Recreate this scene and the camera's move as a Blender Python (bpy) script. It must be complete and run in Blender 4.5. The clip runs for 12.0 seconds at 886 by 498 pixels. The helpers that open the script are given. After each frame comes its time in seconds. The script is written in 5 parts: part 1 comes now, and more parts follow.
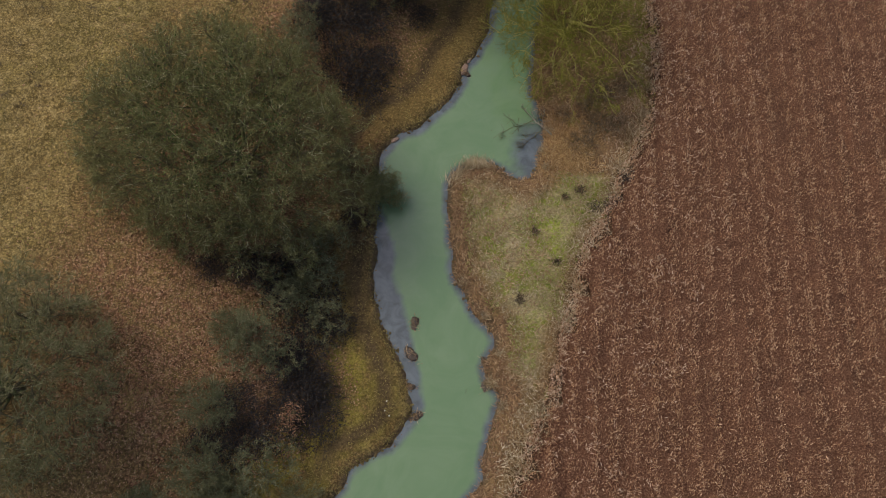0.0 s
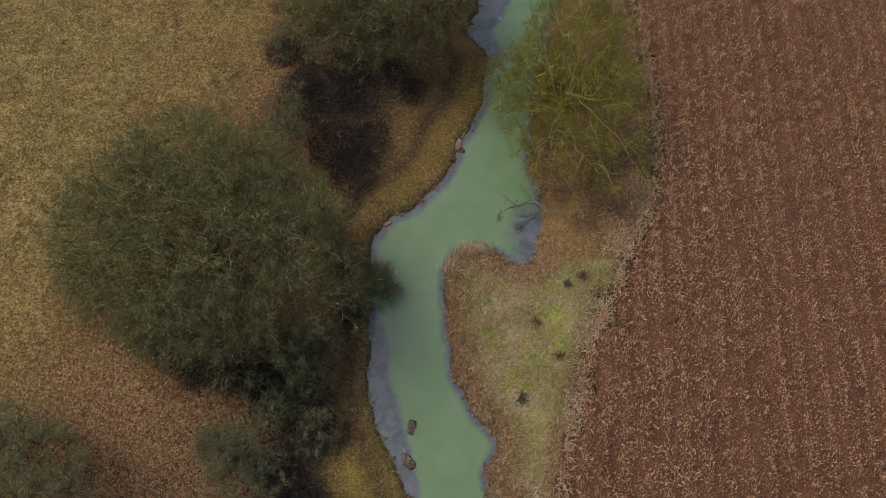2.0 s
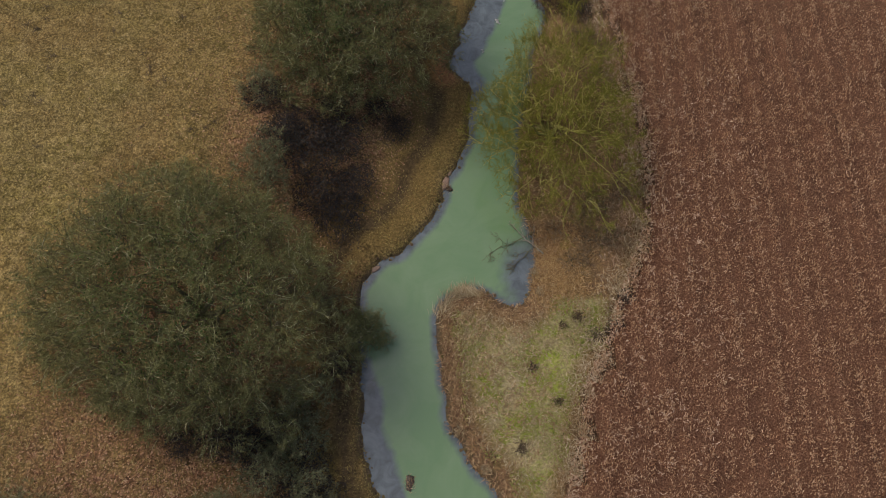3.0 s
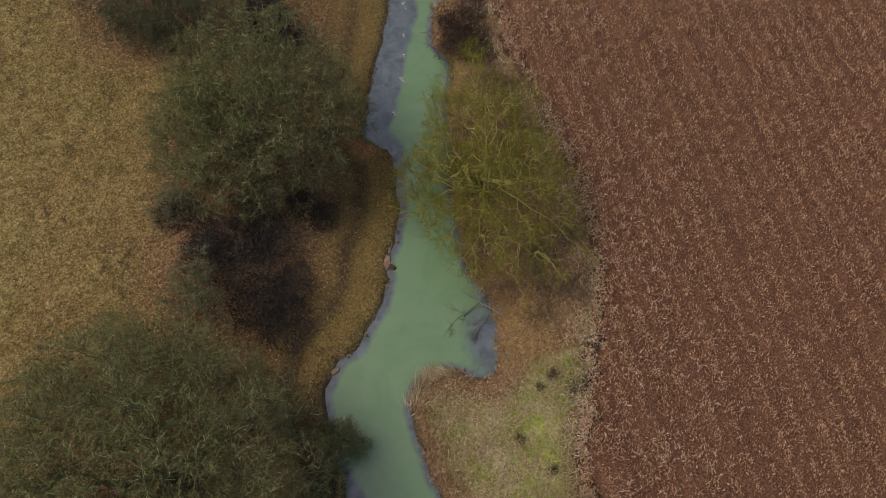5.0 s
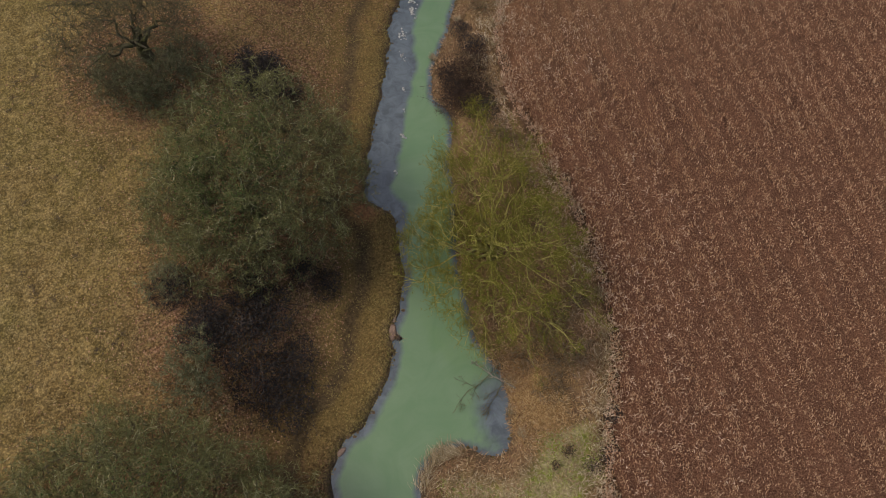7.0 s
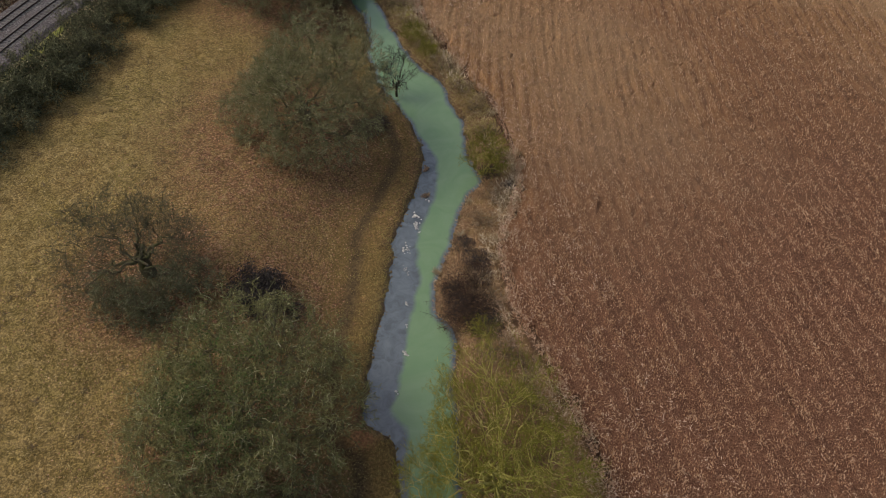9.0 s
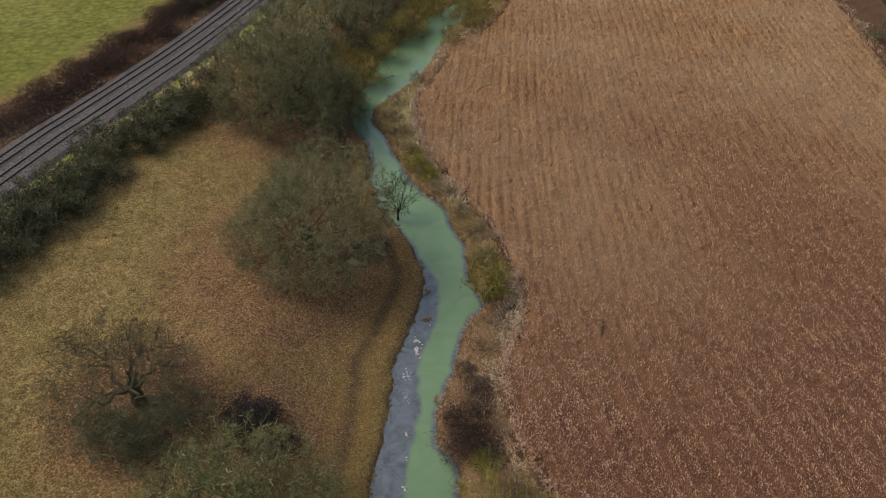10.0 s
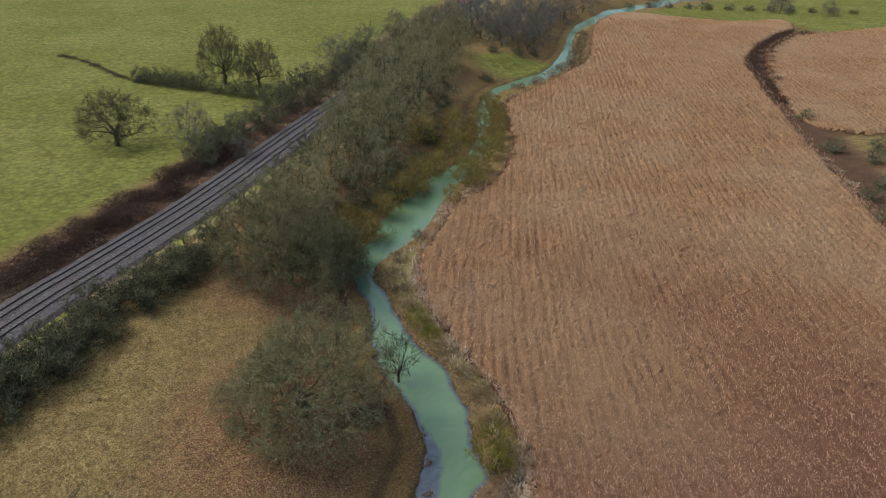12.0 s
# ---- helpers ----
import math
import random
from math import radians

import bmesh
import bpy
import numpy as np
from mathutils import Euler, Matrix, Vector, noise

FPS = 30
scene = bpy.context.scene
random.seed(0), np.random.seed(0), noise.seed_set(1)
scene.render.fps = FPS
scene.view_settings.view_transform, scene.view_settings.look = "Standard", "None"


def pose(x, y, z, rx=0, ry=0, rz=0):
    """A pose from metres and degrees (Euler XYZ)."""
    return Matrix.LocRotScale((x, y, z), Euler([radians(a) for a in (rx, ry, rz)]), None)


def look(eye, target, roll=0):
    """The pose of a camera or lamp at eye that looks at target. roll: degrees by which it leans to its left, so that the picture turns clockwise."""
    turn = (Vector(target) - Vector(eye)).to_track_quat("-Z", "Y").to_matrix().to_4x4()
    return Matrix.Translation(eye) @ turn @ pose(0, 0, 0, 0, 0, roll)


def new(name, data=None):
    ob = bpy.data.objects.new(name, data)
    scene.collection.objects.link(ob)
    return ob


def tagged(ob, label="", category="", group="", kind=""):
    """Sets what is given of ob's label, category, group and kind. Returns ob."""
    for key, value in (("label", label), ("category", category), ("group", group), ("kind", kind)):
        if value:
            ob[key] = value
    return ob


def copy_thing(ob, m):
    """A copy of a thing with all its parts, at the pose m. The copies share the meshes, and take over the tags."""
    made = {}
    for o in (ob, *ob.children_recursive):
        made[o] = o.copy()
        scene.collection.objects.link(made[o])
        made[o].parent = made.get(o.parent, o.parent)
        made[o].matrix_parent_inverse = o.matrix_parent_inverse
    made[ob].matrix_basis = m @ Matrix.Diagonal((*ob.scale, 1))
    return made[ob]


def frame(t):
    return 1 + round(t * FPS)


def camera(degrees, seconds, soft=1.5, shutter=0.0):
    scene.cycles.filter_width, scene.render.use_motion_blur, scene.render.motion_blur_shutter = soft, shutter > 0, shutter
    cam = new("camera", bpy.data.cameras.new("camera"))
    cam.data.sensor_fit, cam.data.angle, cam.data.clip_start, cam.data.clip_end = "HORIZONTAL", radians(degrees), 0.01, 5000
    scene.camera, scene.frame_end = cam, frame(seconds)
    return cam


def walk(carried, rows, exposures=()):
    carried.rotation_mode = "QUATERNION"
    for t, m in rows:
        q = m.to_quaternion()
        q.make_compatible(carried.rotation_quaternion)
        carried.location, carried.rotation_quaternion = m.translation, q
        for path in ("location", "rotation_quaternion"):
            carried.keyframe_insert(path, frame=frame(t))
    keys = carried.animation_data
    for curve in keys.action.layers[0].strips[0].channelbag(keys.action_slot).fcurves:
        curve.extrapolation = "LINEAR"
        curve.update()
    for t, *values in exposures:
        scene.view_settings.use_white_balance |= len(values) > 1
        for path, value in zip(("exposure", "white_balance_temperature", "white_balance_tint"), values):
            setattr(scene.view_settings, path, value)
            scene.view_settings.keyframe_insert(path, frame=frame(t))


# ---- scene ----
cam = camera(64.6, 12.0, soft=0.5)
PATH = [
    (0, (1.145, 2.836, 58.718), (1.129, 3.643, 56.888), 2.0),
    (0.5, (1.008, 4.885, 58.733), (0.992, 5.698, 56.906), 2.0),
    (1, (0.863, 6.92, 58.768), (0.85, 7.738, 56.943), 2.0),
    (1.5, (0.707, 8.965, 58.807), (0.7, 9.788, 56.984), 2.1),
    (2, (0.574, 11.021, 58.827), (0.575, 11.848, 57.006), 2.0),
    (2.5, (0.47, 13.063, 58.84), (0.482, 13.894, 57.021), 2.0),
    (3, (0.389, 15.031, 58.85), (0.422, 15.867, 57.033), 1.7),
    (3.5, (0.327, 16.896, 58.859), (0.4, 17.736, 57.046), 1.4),
    (5.5, (0.194, 23.459, 58.876), (0.425, 24.295, 57.073), 0.1),
    (6, (0.246, 24.926, 58.895), (0.48, 25.768, 57.096), 0.1),
    (6.5, (0.344, 26.298, 58.928), (0.579, 27.149, 57.134), 0.1),
    (8.3, (0.967, 31.009, 58.855), (1.231, 31.961, 57.116), 0.3),
    (8.5, (1.026, 31.458, 58.853), (1.316, 32.502, 57.171), 0.4),
    (9, (1.134, 32.388, 58.845), (1.486, 33.649, 57.334), 0.7),
    (9.5, (1.223, 33.168, 58.835), (1.609, 34.552, 57.443), 0.7),
    (10, (1.335, 33.909, 58.818), (1.746, 35.392, 57.54), 0.6),
    (10.5, (1.433, 34.614, 58.803), (1.862, 36.163, 57.613), 0.6),
    (11, (1.549, 35.348, 58.793), (1.991, 36.95, 57.68), 0.6),
    (11.5, (1.672, 36.098, 58.79), (2.128, 37.755, 57.766), 0.6),
    (12, (1.787, 36.863, 58.789), (2.256, 38.571, 57.86), 0.6),
]
walk(cam, [(t, look(eye, target, roll)) for t, eye, target, roll in PATH],
     exposures=[(0.0, 0.06, 6750, 10), (6.5, 0.05, 6850, 11), (9.5, 0.18, 6800, 11), (10.5, 0.26, 6550, 10), (12.0, 0.39, 6100, 8)])

# ---- light ----
SUN_AZ, SUN_EL = radians(-65), radians(52)      # bearing from +y, clockwise; height
sun = new("sun", bpy.data.lights.new("sun", "SUN"))
sun.data.energy, sun.data.angle, sun.data.color = 1.22, radians(26), (1.0, 0.95, 0.87)
sun.matrix_world = look((math.sin(SUN_AZ) * 200 * math.cos(SUN_EL), math.cos(SUN_AZ) * 200 * math.cos(SUN_EL), 200 * math.sin(SUN_EL)), (0, 0, 0))
world = bpy.data.worlds.new("sky")
scene.world = world
world.use_nodes = True
wn = world.node_tree.nodes
sky = wn.new("ShaderNodeTexSky")
sky.sky_type, sky.sun_disc, sky.sun_elevation, sky.sun_rotation, sky.air_density, sky.dust_density = "NISHITA", False, SUN_EL, SUN_AZ, 1.0, 5.0
world.node_tree.links.new(sky.outputs[0], wn["Background"].inputs["Color"])
wn["Background"].inputs["Strength"].default_value = 0.115


# ---- materials ----
class Nodes:
    """A short way to write a node material."""

    def __init__(self, name, rough=0.9, spec=0.2):
        self.m = bpy.data.materials.new(name)
        self.m.use_nodes = True
        self.t = self.m.node_tree
        self.b = self.t.nodes["Principled BSDF"]
        self.b.inputs["Roughness"].default_value = rough
        self.b.inputs["Specular IOR Level"].default_value = spec
        self.pos = self.t.nodes.new("ShaderNodeNewGeometry")

    def link(self, a, b):
        self.t.links.new(a, b)

    def noise(self, scale, detail=4.0, rough=0.6, stretch=None, dist=0.0):
        n = self.t.nodes.new("ShaderNodeTexNoise")
        n.inputs["Scale"].default_value, n.inputs["Detail"].default_value, n.inputs["Roughness"].default_value = scale, detail, rough
        n.inputs["Distortion"].default_value = dist
        if stretch:
            mp = self.t.nodes.new("ShaderNodeMapping")
            mp.inputs["Scale"].default_value = stretch
            self.link(self.pos.outputs["Position"], mp.inputs["Vector"])
            self.link(mp.outputs[0], n.inputs["Vector"])
        else:
            self.link(self.pos.outputs["Position"], n.inputs["Vector"])
        return n.outputs["Fac"]

    def cells(self, scale):
        n = self.t.nodes.new("ShaderNodeTexVoronoi")
        n.inputs["Scale"].default_value = scale
        self.link(self.pos.outputs["Position"], n.inputs["Vector"])
        s = self.t.nodes.new("ShaderNodeSeparateColor")
        self.link(n.outputs["Color"], s.inputs[0])
        return s.outputs[0]

    def tufts(self, scale, warp=0.35):
        """Distance from the middle of uneven cells: the crowns of tufts and the gaps between them."""
        n = self.t.nodes.new("ShaderNodeTexVoronoi")
        n.inputs["Scale"].default_value = scale
        wind = self.t.nodes.new("ShaderNodeTexNoise")
        wind.inputs["Scale"].default_value = scale * 0.9
        add = self.t.nodes.new("ShaderNodeVectorMath")
        add.operation = "MULTIPLY_ADD"
        add.inputs[1].default_value = (warp, warp, warp)
        self.link(self.pos.outputs["Position"], wind.inputs["Vector"])
        self.link(wind.outputs["Color"], add.inputs[0])
        self.link(self.pos.outputs["Position"], add.inputs[2])
        self.link(add.outputs[0], n.inputs["Vector"])
        return n.outputs["Distance"]

    def ramp(self, fac, *stops):
        r = self.t.nodes.new("ShaderNodeValToRGB")
        e = r.color_ramp.elements
        while len(e) < len(stops):
            e.new(0.5)
        for el, (p, c) in zip(e, stops):
            el.position, el.color = p, (*c, 1) if len(c) == 3 else c
        self.link(fac, r.inputs[0])
        return r.outputs[0]

    def level(self, fac, lo, hi, to=(0.0, 1.0)):
        r = self.t.nodes.new("ShaderNodeMapRange")
        r.inputs["To Min"].default_value, r.inputs["To Max"].default_value = to
        r.inputs["From Min"].default_value, r.inputs["From Max"].default_value = lo, hi
        self.link(fac, r.inputs["Value"])
        return r.outputs[0]

    def attr(self, name):
        a = self.t.nodes.new("ShaderNodeAttribute")
        a.attribute_name = name
        return a.outputs["Fac"]

    def mul(self, a, b, op="MULTIPLY"):
        n = self.t.nodes.new("ShaderNodeMath")
        n.operation = op
        n.use_clamp = True
        for s, v in zip(n.inputs, (a, b)):
            if isinstance(v, (int, float)):
                s.default_value = v
            else:
                self.link(v, s)
        return n.outputs[0]

    def mix(self, fac, a, b, kind="MIX"):
        n = self.t.nodes.new("ShaderNodeMix")
        n.data_type, n.blend_type = "RGBA", kind
        for s, v in zip((n.inputs[0], n.inputs[6], n.inputs[7]), (fac, a, b)):
            if isinstance(v, (int, float)):
                s.default_value = v
            elif isinstance(v, tuple):
                s.default_value = (*v, 1)
            else:
                self.link(v, s)
        return n.outputs[2]

    def island(self):
        return self.pos.outputs["Random Per Island"]

    def each(self):
        return self.t.nodes.new("ShaderNodeObjectInfo").outputs["Random"]

    def done(self, color, bump=None, strength=0.3, depth=0.1):
        self.link(color, self.b.inputs["Base Color"])
        if bump is not None:
            n = self.t.nodes.new("ShaderNodeBump")
            n.inputs["Strength"].default_value, n.inputs["Distance"].default_value = strength, depth
            self.link(bump, n.inputs["Height"])
            self.link(n.outputs[0], self.b.inputs["Normal"])
        return self.m


def ground_material():
    k = Nodes("ground", 0.95, 0.1)
    fine, mid, wide = k.noise(9, 5, 0.7), k.noise(1.3, 5, 0.65), k.noise(0.09, 3, 0.5)
    speck = k.cells(5.5)
    blades = k.noise(16, 3, 0.6)
    meadow = k.mix(k.level(wide, 0.38, 0.62), (0.235, 0.152, 0.058), (0.20, 0.152, 0.05))
    meadow = k.mix(k.level(mid, 0.40, 0.70), meadow, (0.30, 0.215, 0.092))
    grassy = k.mix(k.level(k.noise(0.3, 4, 0.65), 0.36, 0.64), (0.248, 0.208, 0.066), (0.295, 0.215, 0.087))
    grassy = k.mix(k.level(mid, 0.45, 0.70), grassy, (0.40, 0.32, 0.14))
    meadow = k.mix(k.level(k.mul(k.attr("open"), k.mul(wide, 0.9), "ADD"), 0.7, 1.5), meadow, grassy)
    meadow = k.mix(k.level(blades, 0.56, 0.76), meadow, (0.085, 0.066, 0.024))
    litter = k.ramp(speck, (0.0, (0.10, 0.05, 0.03)), (0.35, (0.22, 0.11, 0.065)), (0.7, (0.31, 0.165, 0.10)), (1.0, (0.44, 0.28, 0.18)))
    litter = k.mix(k.level(mid, 0.35, 0.75), litter, (0.17, 0.11, 0.045))
    color = k.mix(k.mul(k.attr("litter"), k.level(k.noise(0.9, 4, 0.7), 0.25, 0.6)), meadow, litter)
    moss = k.mix(k.level(fine, 0.35, 0.7), (0.11, 0.076, 0.027), (0.185, 0.126, 0.047))
    moss = k.mix(k.attr("lush"), moss, k.mix(k.level(fine, 0.35, 0.7), (0.125, 0.11, 0.02), (0.25, 0.205, 0.045)))
    color = k.mix(1.0, color, k.level(k.tufts(5.2, 0.5), 0.12, 0.66, (1.26, 0.55)), "MULTIPLY")
    color = k.mix(k.mul(k.attr("moss"), k.level(mid, 0.25, 0.65)), color, moss)
    worn = k.mix(k.level(fine, 0.3, 0.7), (0.06, 0.041, 0.022), (0.11, 0.077, 0.04))
    color = k.mix(k.mul(k.attr("worn"), k.level(mid, 0.1, 0.45)), color, worn)
    pale = k.mix(k.level(k.noise(0.5, 5, 0.65), 0.42, 0.58), (0.36, 0.31, 0.165), (0.215, 0.265, 0.04))
    pale = k.mix(k.level(mid, 0.5, 0.7), pale, (0.33, 0.26, 0.14))
    pale = k.mix(k.level(blades, 0.55, 0.78), pale, (0.18, 0.14, 0.07))
    color = k.mix(k.attr("pale"), color, pale)
    rough = k.mix(k.level(fine, 0.35, 0.7), (0.10, 0.058, 0.032), (0.28, 0.18, 0.095))
    rough = k.mix(k.level(k.noise(0.55, 4, 0.6), 0.45, 0.62), rough, (0.19, 0.125, 0.058))
    color = k.mix(k.attr("rough"), color, rough)
    green = k.mix(k.level(k.noise(0.03, 4, 0.6), 0.4, 0.62), (0.158, 0.17, 0.036), (0.205, 0.21, 0.055))
    green = k.mix(k.level(mid, 0.5, 0.8), green, (0.115, 0.13, 0.018))
    green = k.mix(k.level(k.noise(0.22, 5, 0.7), 0.5, 0.75), green, (0.135, 0.135, 0.03))
    green = k.mix(1.0, green, k.level(k.tufts(0.75, 0.9), 0.15, 0.7, (1.14, 0.74)), "MULTIPLY")
    color = k.mix(k.attr("green"), color, green)
    color = k.mix(k.mul(k.attr("rust"), k.level(mid, 0.2, 0.6)), color, (0.25, 0.125, 0.065))
    soil = k.mix(k.level(fine, 0.3, 0.7), (0.07, 0.042, 0.025), (0.12, 0.07, 0.042))
    color = k.mix(k.attr("soil"), color, soil)
    mud = k.mix(k.level(fine, 0.3, 0.7), (0.06, 0.045, 0.033), (0.13, 0.095, 0.07))
    color = k.mix(k.attr("mud"), color, mud)
    grain = k.noise(4.6, 4, 0.8)
    color = k.mix(1.0, color, k.level(grain, 0.3, 0.7, (0.45, 1.55)), "MULTIPLY")
    color = k.mix(1.0, color, k.level(k.noise(0.35, 4, 0.65), 0.3, 0.7, (0.82, 1.18)), "MULTIPLY")
    return k.done(color, k.mul(grain, mid, "ADD"), 0.8, 0.2)


def water_material():
    k = Nodes("river_water", 0.07, 0.8)
    swirl = k.noise(0.22, 4, 0.6, None, 1.5)
    milky = k.mix(k.level(swirl, 0.35, 0.7), (0.122, 0.213, 0.104), (0.152, 0.238, 0.126))
    bed = k.mix(k.level(k.noise(0.8, 5, 0.65, None, 0.8), 0.35, 0.65), (0.07, 0.084, 0.094), (0.122, 0.15, 0.17))
    edge = k.level(k.mul(k.attr("shallow"), k.mul(k.noise(1.1, 4, 0.6), 0.5), "ADD"), 0.45, 1.0)
    color = k.mix(edge, milky, bed)
    return k.done(color, k.noise(3.0, 2, 0.5), 0.04, 0.02)


def bark_material(name, dark, light, moss):
    k = Nodes(name, 0.95, 0.1)
    c = k.mix(k.level(k.noise(6, 5, 0.7), 0.35, 0.7), dark, light)
    c = k.mix(k.level(k.noise(1.3, 4, 0.6), 0.45, 0.65), c, moss)
    return k.done(c, k.noise(30, 3, 0.6), 0.4, 0.03)


def twig_material(name, a, b, c):
    k = Nodes(name, 0.9, 0.1)
    col = k.ramp(k.island(), (0.0, a), (0.55, b), (0.82, b), (1.0, c))
    col = k.mix(k.level(k.noise(0.5, 3, 0.6), 0.3, 0.7), col, k.mix(0.5, col, a))
    return k.done(col)


def blade_material(name, *stops, broad=0.12, other=(0.2, 0.12, 0.07)):
    k = Nodes(name, 0.8, 0.2)
    col = k.ramp(k.island(), *stops)
    col = k.mix(k.mul(k.level(k.noise(broad, 4, 0.6), 0.42, 0.68), 0.6), col, other)
    return k.done(col)


GROUND, WATER = ground_material(), water_material()
OAK_BARK = bark_material("oak_bark", (0.075, 0.064, 0.04), (0.15, 0.13, 0.085), (0.115, 0.118, 0.045))
OAK_TWIG = twig_material("oak_twigs", (0.12, 0.122, 0.05), (0.235, 0.235, 0.11), (0.54, 0.53, 0.34))
BARE_TWIG = twig_material("bare_twigs", (0.066, 0.06, 0.034), (0.115, 0.106, 0.06), (0.21, 0.2, 0.125))
WILLOW_BARK = bark_material("willow_bark", (0.25, 0.22, 0.07), (0.46, 0.41, 0.16), (0.34, 0.32, 0.08))
WILLOW_TWIG = twig_material("willow_twigs", (0.105, 0.102, 0.017), (0.175, 0.166, 0.027), (0.46, 0.43, 0.13))
SHRUB_TWIG = twig_material("shrub_twigs", (0.105, 0.11, 0.056), (0.195, 0.197, 0.108), (0.42, 0.41, 0.27))
BRAMBLE = twig_material("bramble_stems", (0.03, 0.025, 0.023), (0.048, 0.04, 0.036), (0.085, 0.066, 0.056))
# grey and wood twigs: lightened, with distance haze put into their colour
GREY_TWIG = twig_material("grey_twigs", (0.12, 0.116, 0.10), (0.20, 0.193, 0.163), (0.32, 0.31, 0.275))
HAZED_WOOD_TWIG = twig_material("hazed_wood_twigs", (0.19, 0.182, 0.09), (0.30, 0.285, 0.15), (0.50, 0.48, 0.32))
OAK_ENDS = twig_material("oak_twig_ends", (0.084, 0.081, 0.028), (0.168, 0.16, 0.056), (0.42, 0.39, 0.19))
WILLOW_ENDS = twig_material("willow_twig_ends", (0.09, 0.086, 0.012), (0.175, 0.162, 0.021), (0.38, 0.35, 0.075))
DARK_BARK = bark_material("dark_bark", (0.03, 0.026, 0.02), (0.06, 0.052, 0.04), (0.05, 0.048, 0.028))
DARK_TWIG = twig_material("dark_twigs", (0.032, 0.029, 0.022), (0.052, 0.047, 0.036), (0.09, 0.08, 0.06))
OSIER_TWIG = twig_material("osier_twigs", (0.15, 0.12, 0.035), (0.27, 0.215, 0.06), (0.46, 0.38, 0.15))
BROAD_TWIG = twig_material("mossy_twigs", (0.125, 0.122, 0.058), (0.225, 0.217, 0.108), (0.50, 0.48, 0.31))
ENDS = {OAK_TWIG: OAK_ENDS, WILLOW_TWIG: WILLOW_ENDS}
DEAD_WOOD = bark_material("dead_wood", (0.16, 0.145, 0.12), (0.34, 0.31, 0.26), (0.22, 0.2, 0.15))
IVY = blade_material("ivy_leaves", (0.0, (0.03, 0.055, 0.012)), (0.6, (0.068, 0.115, 0.028)), (1.0, (0.13, 0.20, 0.055)), other=(0.055, 0.085, 0.024))
DARK_LEAF = blade_material("dark_leaves", (0.0, (0.035, 0.038, 0.018)), (0.6, (0.075, 0.08, 0.038)), (1.0, (0.135, 0.138, 0.068)), other=(0.085, 0.08, 0.045))
BRAMBLE_LEAF = blade_material("bramble_leaves", (0.0, (0.026, 0.022, 0.021)), (0.6, (0.043, 0.037, 0.036)), (1.0, (0.078, 0.063, 0.057)), other=(0.043, 0.036, 0.03))
BLEACHED = blade_material("bleached_reeds", (0.0, (0.26, 0.19, 0.12)), (0.5, (0.45, 0.36, 0.245)), (1.0, (0.74, 0.65, 0.50)), other=(0.40, 0.31, 0.19))
RUST_LEAF = blade_material("rusty_bramble_leaves", (0.0, (0.03, 0.017, 0.014)), (0.6, (0.072, 0.040, 0.031)), (1.0, (0.14, 0.085, 0.055)), other=(0.07, 0.05, 0.03))
EDGE_TUFT = blade_material("crop_edge_tufts", (0.0, (0.29, 0.165, 0.108)), (0.5, (0.42, 0.275, 0.19)), (1.0, (0.64, 0.50, 0.38)), other=(0.36, 0.25, 0.16))
SCRUB = twig_material("dead_scrub", (0.13, 0.09, 0.058), (0.26, 0.19, 0.115), (0.58, 0.48, 0.34))
# leaves of the distant shrubs: paler than DARK_LEAF, haze put into the colour
HEDGE_LEAF = blade_material("hedge_leaves", (0.0, (0.05, 0.054, 0.03)), (0.6, (0.10, 0.106, 0.056)), (1.0, (0.17, 0.172, 0.095)), other=(0.11, 0.10, 0.062))
OLIVE_LEAF = blade_material("olive_leaves", (0.0, (0.08, 0.085, 0.03)), (0.6, (0.145, 0.15, 0.055)), (1.0, (0.26, 0.26, 0.11)), other=(0.13, 0.125, 0.05))
RED_LEAF = blade_material("russet_leaves", (0.0, (0.22, 0.10, 0.06)), (1.0, (0.46, 0.27, 0.17)))
CROP_LEAF = blade_material("dry_crop_leaves", (0.0, (0.185, 0.088, 0.048)), (0.35, (0.292, 0.157, 0.088)), (0.7, (0.375, 0.228, 0.136)), (0.92, (0.44, 0.285, 0.177)), (1.0, (0.60, 0.44, 0.29)), broad=0.05, other=(0.28, 0.165, 0.08))
PLUME = blade_material("dry_crop_plumes", (0.0, (0.275, 0.153, 0.085)), (0.6, (0.37, 0.23, 0.141)), (1.0, (0.49, 0.345, 0.232)), broad=0.03, other=(0.405, 0.265, 0.158))
